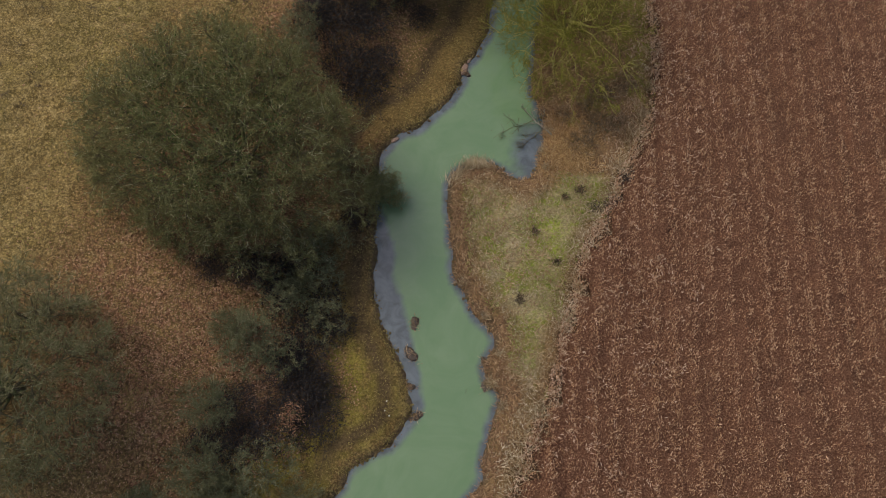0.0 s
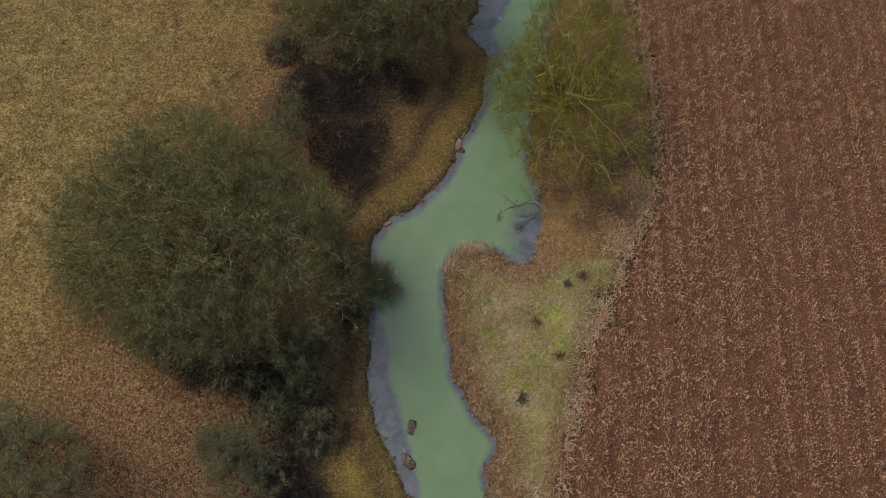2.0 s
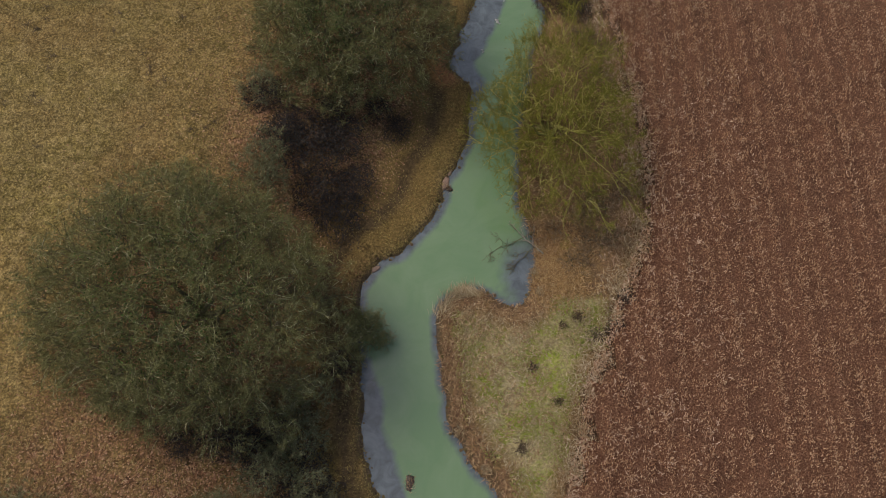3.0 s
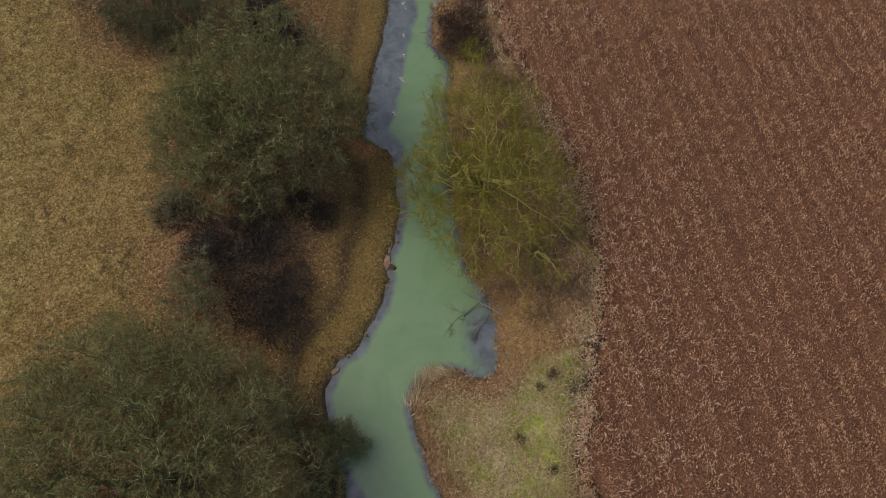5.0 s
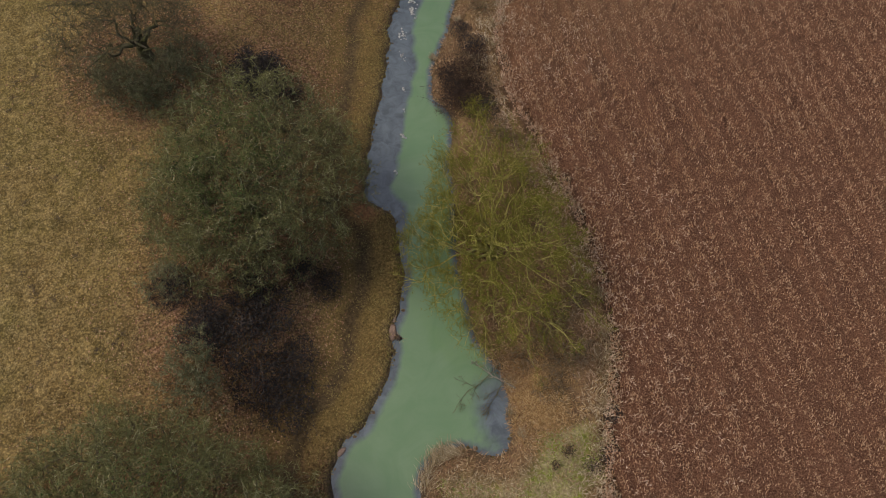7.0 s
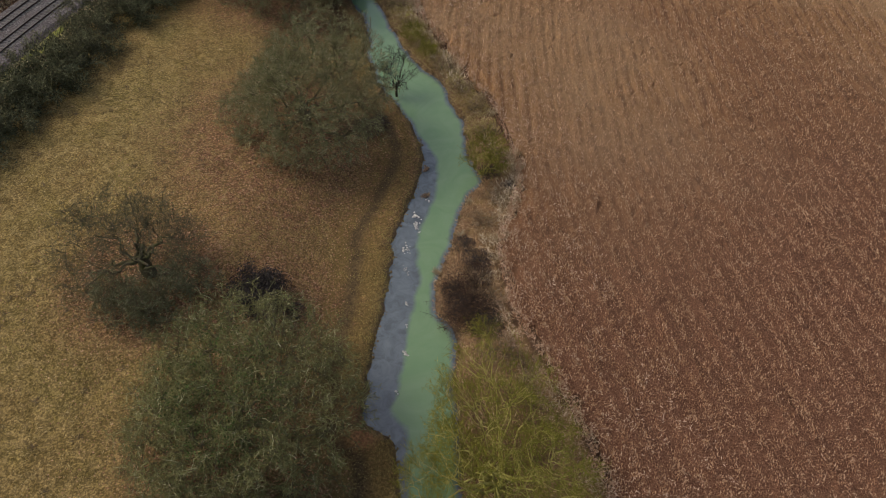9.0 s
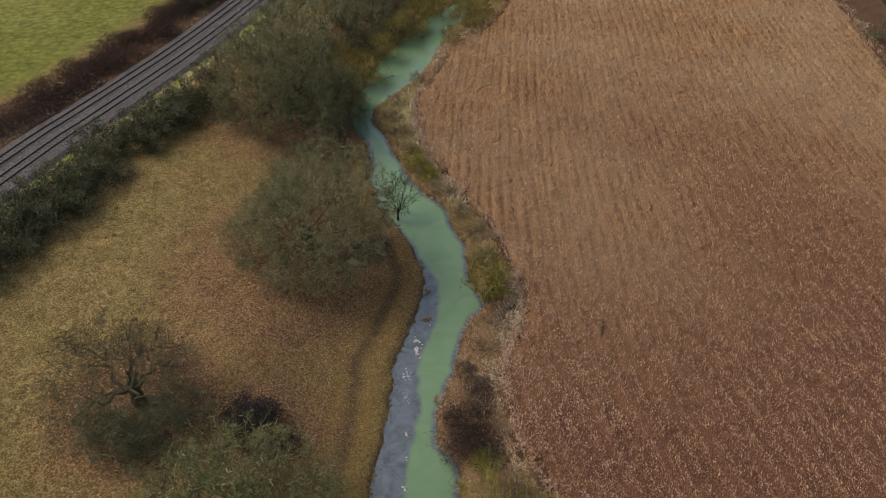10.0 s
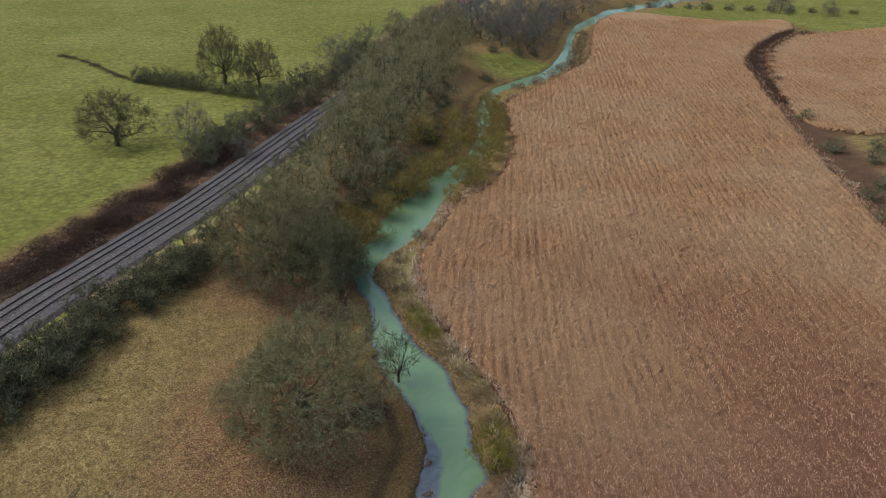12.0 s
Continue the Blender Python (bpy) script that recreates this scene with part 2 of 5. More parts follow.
def under_material():
    """Litter between the stems near the river; further out the crop's tops close over it in rows."""
    k = Nodes("crop_litter", 0.95, 0.1)
    c = k.ramp(k.noise(7, 6, 0.75), (0.32, (0.075, 0.034, 0.021)), (0.5, (0.16, 0.078, 0.047)), (0.68, (0.30, 0.172, 0.11)))
    at = k.t.nodes.new("ShaderNodeCombineXYZ")
    k.link(k.attr("drill"), at.inputs[0])
    k.link(k.attr("run"), at.inputs[1])
    streak = k.t.nodes.new("ShaderNodeTexNoise")
    streak.inputs["Scale"].default_value, streak.inputs["Detail"].default_value, streak.inputs["Roughness"].default_value = 1.0, 6.0, 0.72
    k.link(at.outputs[0], streak.inputs["Vector"])
    tops = k.ramp(k.noise(3.2, 5, 0.75), (0.3, (0.188, 0.100, 0.044)), (0.5, (0.318, 0.183, 0.087)), (0.7, (0.45, 0.29, 0.15)))
    tops = k.mix(1.0, tops, k.level(streak.outputs["Fac"], 0.32, 0.68, (0.55, 1.40)), "MULTIPLY")
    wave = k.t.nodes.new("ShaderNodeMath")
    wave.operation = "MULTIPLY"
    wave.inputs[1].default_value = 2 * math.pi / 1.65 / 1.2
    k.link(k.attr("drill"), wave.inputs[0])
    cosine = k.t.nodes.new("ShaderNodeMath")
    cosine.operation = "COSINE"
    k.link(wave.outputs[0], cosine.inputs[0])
    # gaps between rows: bare soil plus the shade in them, both put into the colour
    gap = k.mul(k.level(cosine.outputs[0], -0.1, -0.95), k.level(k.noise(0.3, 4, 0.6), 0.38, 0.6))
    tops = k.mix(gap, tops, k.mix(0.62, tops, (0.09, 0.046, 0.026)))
    tops = k.mix(k.level(k.noise(0.035, 4, 0.6), 0.42, 0.65), tops, k.mix(0.6, tops, (0.36, 0.255, 0.15)))
    c = k.mix(k.attr("closed"), c, tops)
    return k.done(c, k.noise(6, 4, 0.7), 0.9, 0.3)


UNDER = under_material()
STRAW = blade_material("dead_grass", (0.0, (0.19, 0.135, 0.07)), (0.5, (0.34, 0.265, 0.155)), (1.0, (0.62, 0.54, 0.39)), other=(0.28, 0.19, 0.10))
GRASS = blade_material("meadow_grass", (0.0, (0.15, 0.11, 0.04)), (0.5, (0.29, 0.215, 0.088)), (1.0, (0.50, 0.40, 0.21)), other=(0.205, 0.155, 0.053))
GREEN_GRASS = blade_material("green_grass", (0.0, (0.11, 0.09, 0.025)), (0.5, (0.205, 0.16, 0.05)), (1.0, (0.34, 0.28, 0.11)), other=(0.18, 0.13, 0.05))
LITTER = blade_material("fallen_leaves", (0.0, (0.17, 0.085, 0.05)), (0.5, (0.30, 0.165, 0.10)), (1.0, (0.50, 0.33, 0.22)), other=(0.24, 0.12, 0.075))
MAT_GRASS = blade_material("matted_grass", (0.0, (0.18, 0.105, 0.055)), (0.5, (0.36, 0.24, 0.125)), (1.0, (0.60, 0.47, 0.29)), broad=0.3, other=(0.26, 0.145, 0.085))
TAN_GRASS = blade_material("tan_grass", (0.0, (0.21, 0.115, 0.045)), (0.5, (0.38, 0.235, 0.10)), (1.0, (0.58, 0.42, 0.22)), broad=0.3, other=(0.28, 0.155, 0.07))
BEND_GRASS = blade_material("bend_grass", (0.0, (0.17, 0.14, 0.04)), (0.5, (0.31, 0.25, 0.085)), (1.0, (0.52, 0.43, 0.22)), broad=0.3, other=(0.24, 0.16, 0.07))
RIM_GRASS = blade_material("rim_grass", (0.0, (0.11, 0.056, 0.03)), (0.55, (0.23, 0.128, 0.068)), (1.0, (0.46, 0.32, 0.19)), broad=0.3, other=(0.17, 0.085, 0.05))
FRESH_GRASS = blade_material("fresh_grass", (0.0, (0.13, 0.16, 0.03)), (0.6, (0.24, 0.28, 0.06)), (1.0, (0.40, 0.40, 0.14)), other=(0.25, 0.25, 0.08))


# ---- building helpers ----
def part(name, mesh, material, parent=None, label=""):
    """Links a mesh (or a bmesh) as one object, under a thing or a part if one is given."""
    if isinstance(mesh, bmesh.types.BMesh):
        bm, mesh = mesh, bpy.data.meshes.new(name)
        bm.to_mesh(mesh)
        bm.free()
    mesh.materials.clear()
    mesh.materials.append(material)
    ob = new(name, mesh)
    ob.parent = parent
    return tagged(ob, label)


def mesh_of(name, verts, *faces, smooth=False):
    """A mesh from an array of vertices and arrays of triangles or quads."""
    me = bpy.data.meshes.new(name)
    verts = np.asarray(verts, dtype=np.float32).reshape(-1, 3)
    faces = [np.asarray(f, dtype=np.int32) for f in faces if len(f)]
    loops = np.concatenate([f.ravel() for f in faces])
    sizes = np.concatenate([np.full(len(f), f.shape[1], dtype=np.int32) for f in faces])
    me.vertices.add(len(verts))
    me.vertices.foreach_set("co", verts.ravel())
    me.loops.add(len(loops))
    me.loops.foreach_set("vertex_index", loops)
    me.polygons.add(len(sizes))
    me.polygons.foreach_set("loop_start", np.concatenate([[0], np.cumsum(sizes)[:-1]]).astype(np.int32))
    me.polygons.foreach_set("loop_total", sizes)
    me.polygons.foreach_set("use_smooth", np.full(len(sizes), smooth))
    me.update(calc_edges=True)
    return me


def thing(name, x, y, z=None, turn=0.0):
    e = new(name)
    e.empty_display_size = 0.3
    e.matrix_basis = pose(x, y, float(height(x, y)) if z is None else z, 0, 0, turn)
    return e


def curve_points(points, step=0.8):
    """A smooth line through a few plan points."""
    p = np.array(points, dtype=float)
    q = np.vstack([2 * p[0] - p[1], p, 2 * p[-1] - p[-2]])
    out = []
    for i in range(1, len(q) - 2):
        n = max(2, int(np.linalg.norm(q[i + 1] - q[i]) / (step if 0 < q[i][1] < 135 else 4 * step)))
        t = np.linspace(0, 1, n, endpoint=False)[:, None]
        a, b, c, d = q[i - 1], q[i], q[i + 1], q[i + 2]
        out.append(0.5 * (2 * b + (c - a) * t + (2 * a - 5 * b + 4 * c - d) * t ** 2 + (3 * b - a - 3 * c + d) * t ** 3))
    out.append(p[-1:])
    return np.vstack(out)


def distance(pts, line):
    """Distance from each plan point to a line, and the line's index there."""
    pts = np.asarray(pts, dtype=float)
    best, where = np.full(len(pts), 1e9), np.zeros(len(pts), dtype=int)
    for i in range(len(line) - 1):
        a, v = line[i], line[i + 1] - line[i]
        t = np.clip(((pts - a) @ v) / (v @ v), 0, 1)
        d = np.hypot(*(pts - a - t[:, None] * v).T)
        m = d < best
        best[m], where[m] = d[m], i
    return best, where


def inside(pts, poly):
    pts = np.asarray(pts, dtype=float)
    res = np.zeros(len(pts), dtype=bool)
    x, y = pts.T
    for (x0, y0), (x1, y1) in zip(poly, np.roll(poly, -1, axis=0)):
        if y0 != y1:
            res ^= ((y0 > y) != (y1 > y)) & (x < (x1 - x0) * (y - y0) / (y1 - y0) + x0)
    return res


def ease(v, lo, hi):
    t = np.clip((np.asarray(v, dtype=float) - lo) / (hi - lo), 0, 1)
    return t * t * (3 - 2 * t)


def lumps(x, y, size, seed=0):
    """Soft value noise on the plan, 0 to 1."""
    rng = np.random.default_rng(seed)
    grid = rng.random((64, 64))
    u, v = np.asarray(x) / size, np.asarray(y) / size
    i, j = np.floor(u).astype(int), np.floor(v).astype(int)
    a, b = u - i, v - j
    a, b = a * a * (3 - 2 * a), b * b * (3 - 2 * b)
    g = lambda p, q: grid[p % 64, q % 64]
    return (g(i, j) * (1 - a) + g(i + 1, j) * a) * (1 - b) + (g(i, j + 1) * (1 - a) + g(i + 1, j + 1) * a) * b


# ---- plan: river, crop, railway ----
BANK_W = [(-40, -22), (-22, -7), (-12, 2.5), (-7.1, 6.8), (-5, 9.7), (-2.4, 11.9), (-1.6, 15), (-2.6, 18), (-4, 20.8), (-5.1, 24), (-5.4, 28.5),
          (-5.5, 31.5), (-6.3, 34.5), (-6.2, 37.5), (-4.8, 40.2), (-2.6, 42), (-0.8, 43.6), (1, 46.6), (1.7, 49.3), (3, 51.5), (3.8, 54), (4.5, 58.4),
          (4.9, 60.6), (3.1, 61.9), (2.7, 64.4), (4.2, 69), (6, 73.5), (7.8, 78.5), (9.5, 83.5), (12.6, 89), (15.1, 93.2), (16.4, 97.5), (16.6, 102)]
BANK_W_FAR = [(15.6, 107.5), (14.2, 113), (14.2, 121), (15.2, 129.5), (14.3, 138), (14.8, 145), (20, 152.7), (27, 165.5), (36, 177), (48.4, 189), (56, 203),
              (62, 221), (67, 233), (77.7, 249.3), (98.3, 263.9), (113, 283), (124, 301), (138, 328), (156, 353), (190, 385), (260, 420)]
BANK_E = [(-34, -28), (-14, -8), (-2, 2), (4, 7.3), (4.8, 10.5), (5.9, 14.2), (6.1, 15.8), (4.6, 17.6), (5.5, 19.5), (5.3, 20.8), (4, 22.5), (2.9, 24.5),
          (1.8, 26.3), (1.5, 29.5), (1, 33.5), (0.7, 35.3), (1.8, 37.1), (3.7, 37.9), (5.7, 37.4), (7.7, 36.4), (9, 36.9), (9.6, 39), (10, 41.5), (9.4, 44.7),
          (8.8, 47.5), (9.1, 51), (9.4, 55), (10.4, 59.4), (11.9, 65.5), (13.2, 70.5), (12.1, 72.6), (12.5, 75.6), (14, 78.6), (16.6, 83.3), (19.3, 87.7), (22.3, 91)]
BANK_E_FAR = [(22.1, 95.5), (23.2, 101), (22.9, 106), (22.4, 112.3), (20.5, 115.8), (19.5, 122.5), (18.6, 131), (17.6, 138.2), (18.8, 142), (24.2, 147), (28.2, 150.7),
              (32.4, 157), (38, 167), (52, 186), (59, 199.4), (63.4, 214), (70, 233), (78.4, 244.5), (90, 250.1), (105, 262.3), (119, 281.6), (127, 300.6),
              (141, 327), (160, 349), (194, 378), (262, 410)]
CROP_W = [(-20, -30), (-4, -10), (3, 0), (6.9, 7.9), (8.2, 11.9), (9.8, 15.7), (10.8, 20.6), (12.2, 25.4), (13.4, 29.9), (15, 32.3), (16.4, 36), (18, 39.5),
          (19.6, 43), (20.3, 46), (20.7, 52), (20.6, 58.5), (19.9, 65.5), (19, 70), (19.5, 75), (20.6, 80), (22, 82.5), (24.3, 86), (26.5, 91), (27, 97),
          (27.3, 102), (26.8, 105.5), (25.6, 111), (24.8, 117), (23.8, 123), (23.2, 129.5), (24.6, 137.6), (26.5, 143.5), (33.4, 153.7), (38.4, 163), (46, 168)]
CROP_FAR = [(55, 179.6), (62.5, 194), (67.4, 212), (74, 231), (86, 241.4), (106, 260), (123, 278.5), (144, 319), (163, 350), (187, 370), (207, 352),
            (227, 335), (249, 335), (252, 327), (241, 311), (225, 301), (201, 282), (180, 261), (169, 241), (158, 221), (147.5, 199), (139, 182.6),
            (132, 167), (124, 149), (117, 133), (112, 115), (108, 90), (106, 60), (105, 20), (105, -30)]
CROP_EAST = [(231, 300), (201, 277), (186, 259.6), (166, 230), (153.4, 206), (147, 193), (152, 181), (175, 178), (300, 182), (400, 230), (400, 330), (289, 308), (244, 300)]
RAIL_LINE = [(-94.4, 29.6), (-64.4, 79.6), (-34.8, 128.9), (-26.0, 142.0), (-14.5, 158.8), (-4.8, 174.7), (9.3, 200.1), (29.0, 234.3), (51.9, 278.6), (77, 326), (113.7, 389), (170, 475)]

west, east = curve_points(BANK_W + BANK_W_FAR), curve_points(BANK_E + BANK_E_FAR)
wob = np.random.default_rng(5)
for line, size in ((west, 0.28), (east, 0.22)):      # the banks are ragged
    bump = wob.normal(0, size, line.shape)
    line += 0.5 * (bump + np.roll(bump, 1, axis=0))
river = np.vstack([west, east[::-1]])
crop_edge = curve_points(CROP_W + CROP_FAR, 1.6)
crop_east = curve_points(CROP_EAST + CROP_EAST[:1], 2.0)
rail = curve_points(RAIL_LINE, 2.5)
ditch = curve_points([(112, 118), (120, 135), (128, 152), (137, 170), (145, 186), (152, 203), (160, 221), (168, 235), (177, 250), (188, 264), (200, 278), (217, 291), (236, 303)], 1.7)
RAIL_Z = 5.3


def survey(x, y):
    """Height of the ground and the distances that the ground's cover follows."""
    x, y = np.atleast_1d(np.asarray(x, dtype=float)), np.atleast_1d(np.asarray(y, dtype=float))
    p = np.column_stack([x, y])
    dw, iw = distance(p, west)
    de, _ = distance(p, east)
    wet = inside(p, river)
    left = (dw < de) & ~wet
    dr, ir = distance(p, rail)
    v = rail[np.minimum(ir + 1, len(rail) - 1)] - rail[ir]
    side = np.sign(v[:, 0] * (y - rail[ir, 1]) - v[:, 1] * (x - rail[ir, 0]))      # +1: beyond the railway
    d = np.minimum(dw, de)
    bank = 0.05 + 0.5 * ease(d, 0, 0.8)
    slope = 4.0 * ease(dw, 3.5, 17) + np.clip(dw - 15, 0, 30) * 0.055
    z = np.where(left, bank + slope, bank + 0.15 * lumps(x, y, 6.0, 2))
    z = z + np.where(d > 2, 0.22 * (lumps(x, y, 3.1, 3) - 0.5), 0)
    z = np.where(side * left > 0, 5.6 + 0.5 * (lumps(x, y, 40, 4) - 0.5), z)
    flat = 1 - ease(dr, 6.5, 11)
    z = z * (1 - flat * left) + (RAIL_Z - 0.55) * flat * left
    z = np.where(wet, 0.05 - 1.1 * ease(d, 0, 1.0), z)
    return dict(z=z, dw=dw, de=de, wet=wet, left=left, dr=dr, side=side, iw=iw, p=p)


GRID = {}


def look_up(x, y):
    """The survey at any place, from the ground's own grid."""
    xs, ys, s = GRID["xs"], GRID["ys"], GRID["s"]
    x, y = np.atleast_1d(np.asarray(x, dtype=float)), np.atleast_1d(np.asarray(y, dtype=float))
    i, j = np.clip(np.searchsorted(xs, x) - 1, 0, len(xs) - 2), np.clip(np.searchsorted(ys, y) - 1, 0, len(ys) - 2)
    a, b = (x - xs[i]) / (xs[i + 1] - xs[i]), (y - ys[j]) / (ys[j + 1] - ys[j])
    n = len(xs)
    out = {}
    for key in ("z", "dw", "de", "dr"):
        v = s[key]
        out[key] = (v[j * n + i] * (1 - a) + v[j * n + i + 1] * a) * (1 - b) + (v[j * n + n + i] * (1 - a) + v[j * n + n + i + 1] * a) * b
    near = (j + (b > 0.5)) * n + i + (a > 0.5)
    for key in ("wet", "left", "side", "crop"):
        out[key] = s[key][near]
    out["p"] = np.column_stack([x, y])
    return out


def height(x, y):
    return look_up(x, y)["z"][0]


# shallow shelf along the west bank: plan y against width
SHELF_Y = (0, 10, 13, 18, 24, 29, 32, 40, 58, 61, 66, 75, 86, 93, 97, 101, 140)
SHELF_W = (0.5, 0.5, 0.9, 1.5, 2.2, 1.6, 0.6, 0.8, 0.8, 1.6, 2.9, 3.4, 2.8, 2.3, 1.3, 0.5, 0.6)

# trees by name: plan place, crown radius, height
HERO = dict(great=(-18.2, 33.9, 14.2, 13.8), ivied=(-7.8, 62.6, 10.2, 11.5), stag=(-15.2, 81.5, 9.0, 10.5), round=(3.2, 102.0, 11.0, 12.5), tall=(3.6, 135.0, 11.0, 15.5), corner=(-31.0, 13.0, 9.0, 10.0))
LITTER_SPOTS = [(-11, 51.5, 9), (-12, 15, 9), (-16.7, 33.6, 15), (-7.6, 61.5, 11), (-14.9, 81, 10), (3, 99, 19), (4, 134, 14), (-22, 18, 13), (-17, 12, 12), (-3, 76, 9)]


# ---- ground ----
def spread(lo, a, b, c, hi, step, wide, grow=1.12):
    """Even steps from a to b, wider ones to c, then widening out to lo and hi."""
    line = list(np.arange(a, b, step)) + list(np.arange(b, c, wide))
    s, v = wide, line[-1]
    while v < hi:
        s *= grow
        v += s
        line.append(v)
    s, v, low = step, a, []
    while v > lo:
        s *= grow
        v -= s
        low.append(v)
    return np.array(low[::-1] + line)


def build_ground():
    xs, ys = spread(-2500, -40, 32, 135, 2500, 0.68, 1.7), spread(-2500, 2, 126, 330, 2500, 0.68, 1.7)
    gx, gy = np.meshgrid(xs, ys)
    x, y = gx.ravel(), gy.ravel()
    s = survey(x, y)
    nx, ny = len(xs), len(ys)
    i = np.arange(nx * ny).reshape(ny, nx)
    me = mesh_of("ground", np.column_stack([x, y, s["z"]]), np.stack([i[:-1, :-1], i[:-1, 1:], i[1:, 1:], i[1:, :-1]], -1).reshape(-1, 4), smooth=True)
    in_crop = inside(s["p"], crop_edge) | inside(s["p"], crop_east)
    s["crop"] = in_crop
    GRID.update(xs=xs, ys=ys, s=s)
    left, dw, de, wet = s["left"], s["dw"], s["de"], s["wet"]
    litter = np.zeros(len(x))
    for cx, cy, r in LITTER_SPOTS:
        litter = np.maximum(litter, 1 - ease(np.hypot(x - cx, y - cy), 0.55 * r, 1.15 * r))
    litter = np.maximum(litter, 0.55 * ease(dw, 5, 8) * (1 - ease(dw, 12, 18)))
    litter *= left * (s["side"] < 0)
    dd, _ = distance(s["p"], ditch)
    far = ease(y, 230, 300) * ~left * ~in_crop * ease(dd, 5, 9) * ease(de, 7, 12)
    green = np.where(left & (s["side"] > 0), ease(s["dr"], 13, 19), 0) + far
    lawn = ease(-np.hypot((x - 92) / 1.6, y - 268), -14, -7) * left
    track = (1 - ease(np.abs(dw - 1.7 - 1.7 * ease(y, 25, 45) - 0.3 * np.sin(y / 6)), 0.35, 1.1)) * left * ease(y, 4, 12)
    edge = 0.75 * (1 - ease(np.minimum(dw, de), 0.0, 0.4))
    dcrop, _ = distance(s["p"], crop_edge)
    cape = ~left & ~wet & ~in_crop & (y < 170)
    pale = np.where(cape & (y > 12) & (y < 37), ease(de, 1.4, 3.0) * ease(dcrop, 0.3, 1.6), 0)
    pale = np.maximum(pale, 0.9 * cape * ease(y, 102, 112) * (1 - ease(y, 142, 150)) * ease(de, 0.8, 1.8))
    cess = left * (s["side"] < 0) * (1 - ease(np.abs(s["dr"] - 6.5), 0.9, 1.8))
    for name, v in dict(litter=litter, moss=left * ease(dw, 0.5, 1.2) * (1 - ease(dw, 4.5, 8)) * (s["side"] < 0), open=ease(dw, 18, 36) * (1 - 0.6 * ease(y, 54, 62) * (1 - ease(y, 80, 90))), worn=track, lush=1 - ease(y, 16, 27), pale=np.maximum(pale, cess * 0.8), rust=np.maximum(1 - ease(np.hypot(x - 2.2, (y - 62.6) * 0.6), 0.7, 2.0), 1 - ease(np.hypot(x - 14.6, (y - 109.5) * 0.5), 0.6, 1.8)) * left,
                        rough=cape * (1 - pale) * (1 - far), green=np.clip(np.maximum(green, lawn), 0, 1), soil=np.maximum(np.maximum(in_crop, (1 - ease(dd, 5, 9)) * ~left * ~wet), left * (s["side"] > 0) * (1 - ease(s["dr"], 11, 15))),
                        mud=np.maximum(wet * 1.0, edge)).items():
        me.attributes.new(name, "FLOAT", "POINT").data.foreach_set("value", v.astype(np.float32))
    tagged(part("ground", me, GROUND), "rough winter meadow, leaf litter and bare soil around a small river", "ground", kind="structure")


def build_water():
    """A sheet across the river, a little wider than its banks."""
    xs, ys = np.arange(-14, 30.1, 0.5), np.arange(0, 135, 0.5)
    gx, gy = np.meshgrid(xs, ys)
    p = np.column_stack([gx.ravel(), gy.ravel()])
    i = np.arange(len(p)).reshape(gx.shape)
    q = np.stack([i[:-1, :-1], i[:-1, 1:], i[1:, 1:], i[1:, :-1]], -1).reshape(-1, 4)
    dw, _ = distance(p, west)
    de, _ = distance(p, east)
    keep = inside(p, river) | (np.minimum(dw, de) < 0.9)
    q = q[keep[q].all(axis=1)]
    ends = [(-60, -40), (60, -40), (60, 0), (-60, 0)], [(-10, 134.5), (300, 134.5), (300, 440), (-10, 440)]
    far = np.array([c for e in ends for c in e], dtype=float)
    base = len(p)
    me = mesh_of("river", np.column_stack([np.vstack([p, far]), np.zeros(base + 8)]), np.vstack([q, base + np.arange(8).reshape(2, 4)]))
    shelf = np.interp(p[:, 1], SHELF_Y, SHELF_W) * (0.85 + 0.3 * lumps(p[:, 0], p[:, 1], 2.3, 8))
    shallow = np.maximum(1 - ease(dw, shelf - 0.75, shelf + 0.55), 0.9 * (1 - ease(de, 0.1, 1.1)))
    cove = 1 - ease(np.hypot(p[:, 0] - 9.0, (p[:, 1] - 39.4) * 0.6), 0.8, 3.8)
    shallow = np.concatenate([np.maximum(shallow, cove * 0.8), np.full(8, 0.1)])
    me.attributes.new("shallow", "FLOAT", "POINT").data.foreach_set("value", shallow.astype(np.float32))
    tagged(part("water", me, WATER), "milky green river water with grey shallows along its banks", "river", kind="structure")


build_ground()
build_water()


# ---- blades, twigs and limbs ----
def blades(base, way, length, width, arch, rng, lie=0.0):
    """Pointed leaves: a folded diamond each, two triangles."""
    n = len(base)
    way = way / np.linalg.norm(way, axis=1, keepdims=True)
    side = np.cross(way, rng.normal(size=(n, 3)) * (1 - lie) + [0, 0, lie])
    side /= np.linalg.norm(side, axis=1, keepdims=True) + 1e-9
    L = np.broadcast_to(length, (n,))[:, None]
    W = np.broadcast_to(width, (n,))[:, None]
    A = np.broadcast_to(arch, (n,))[:, None]
    mid = base + way * L * 0.45
    mid[:, 2:] += A
    v = np.stack([base, mid - side * W / 2, mid + side * W / 2, base + way * L], 1)
    k = np.arange(n)[:, None] * 4
    return v.reshape(-1, 3), np.vstack([k + [0, 2, 1], k + [1, 2, 3]])


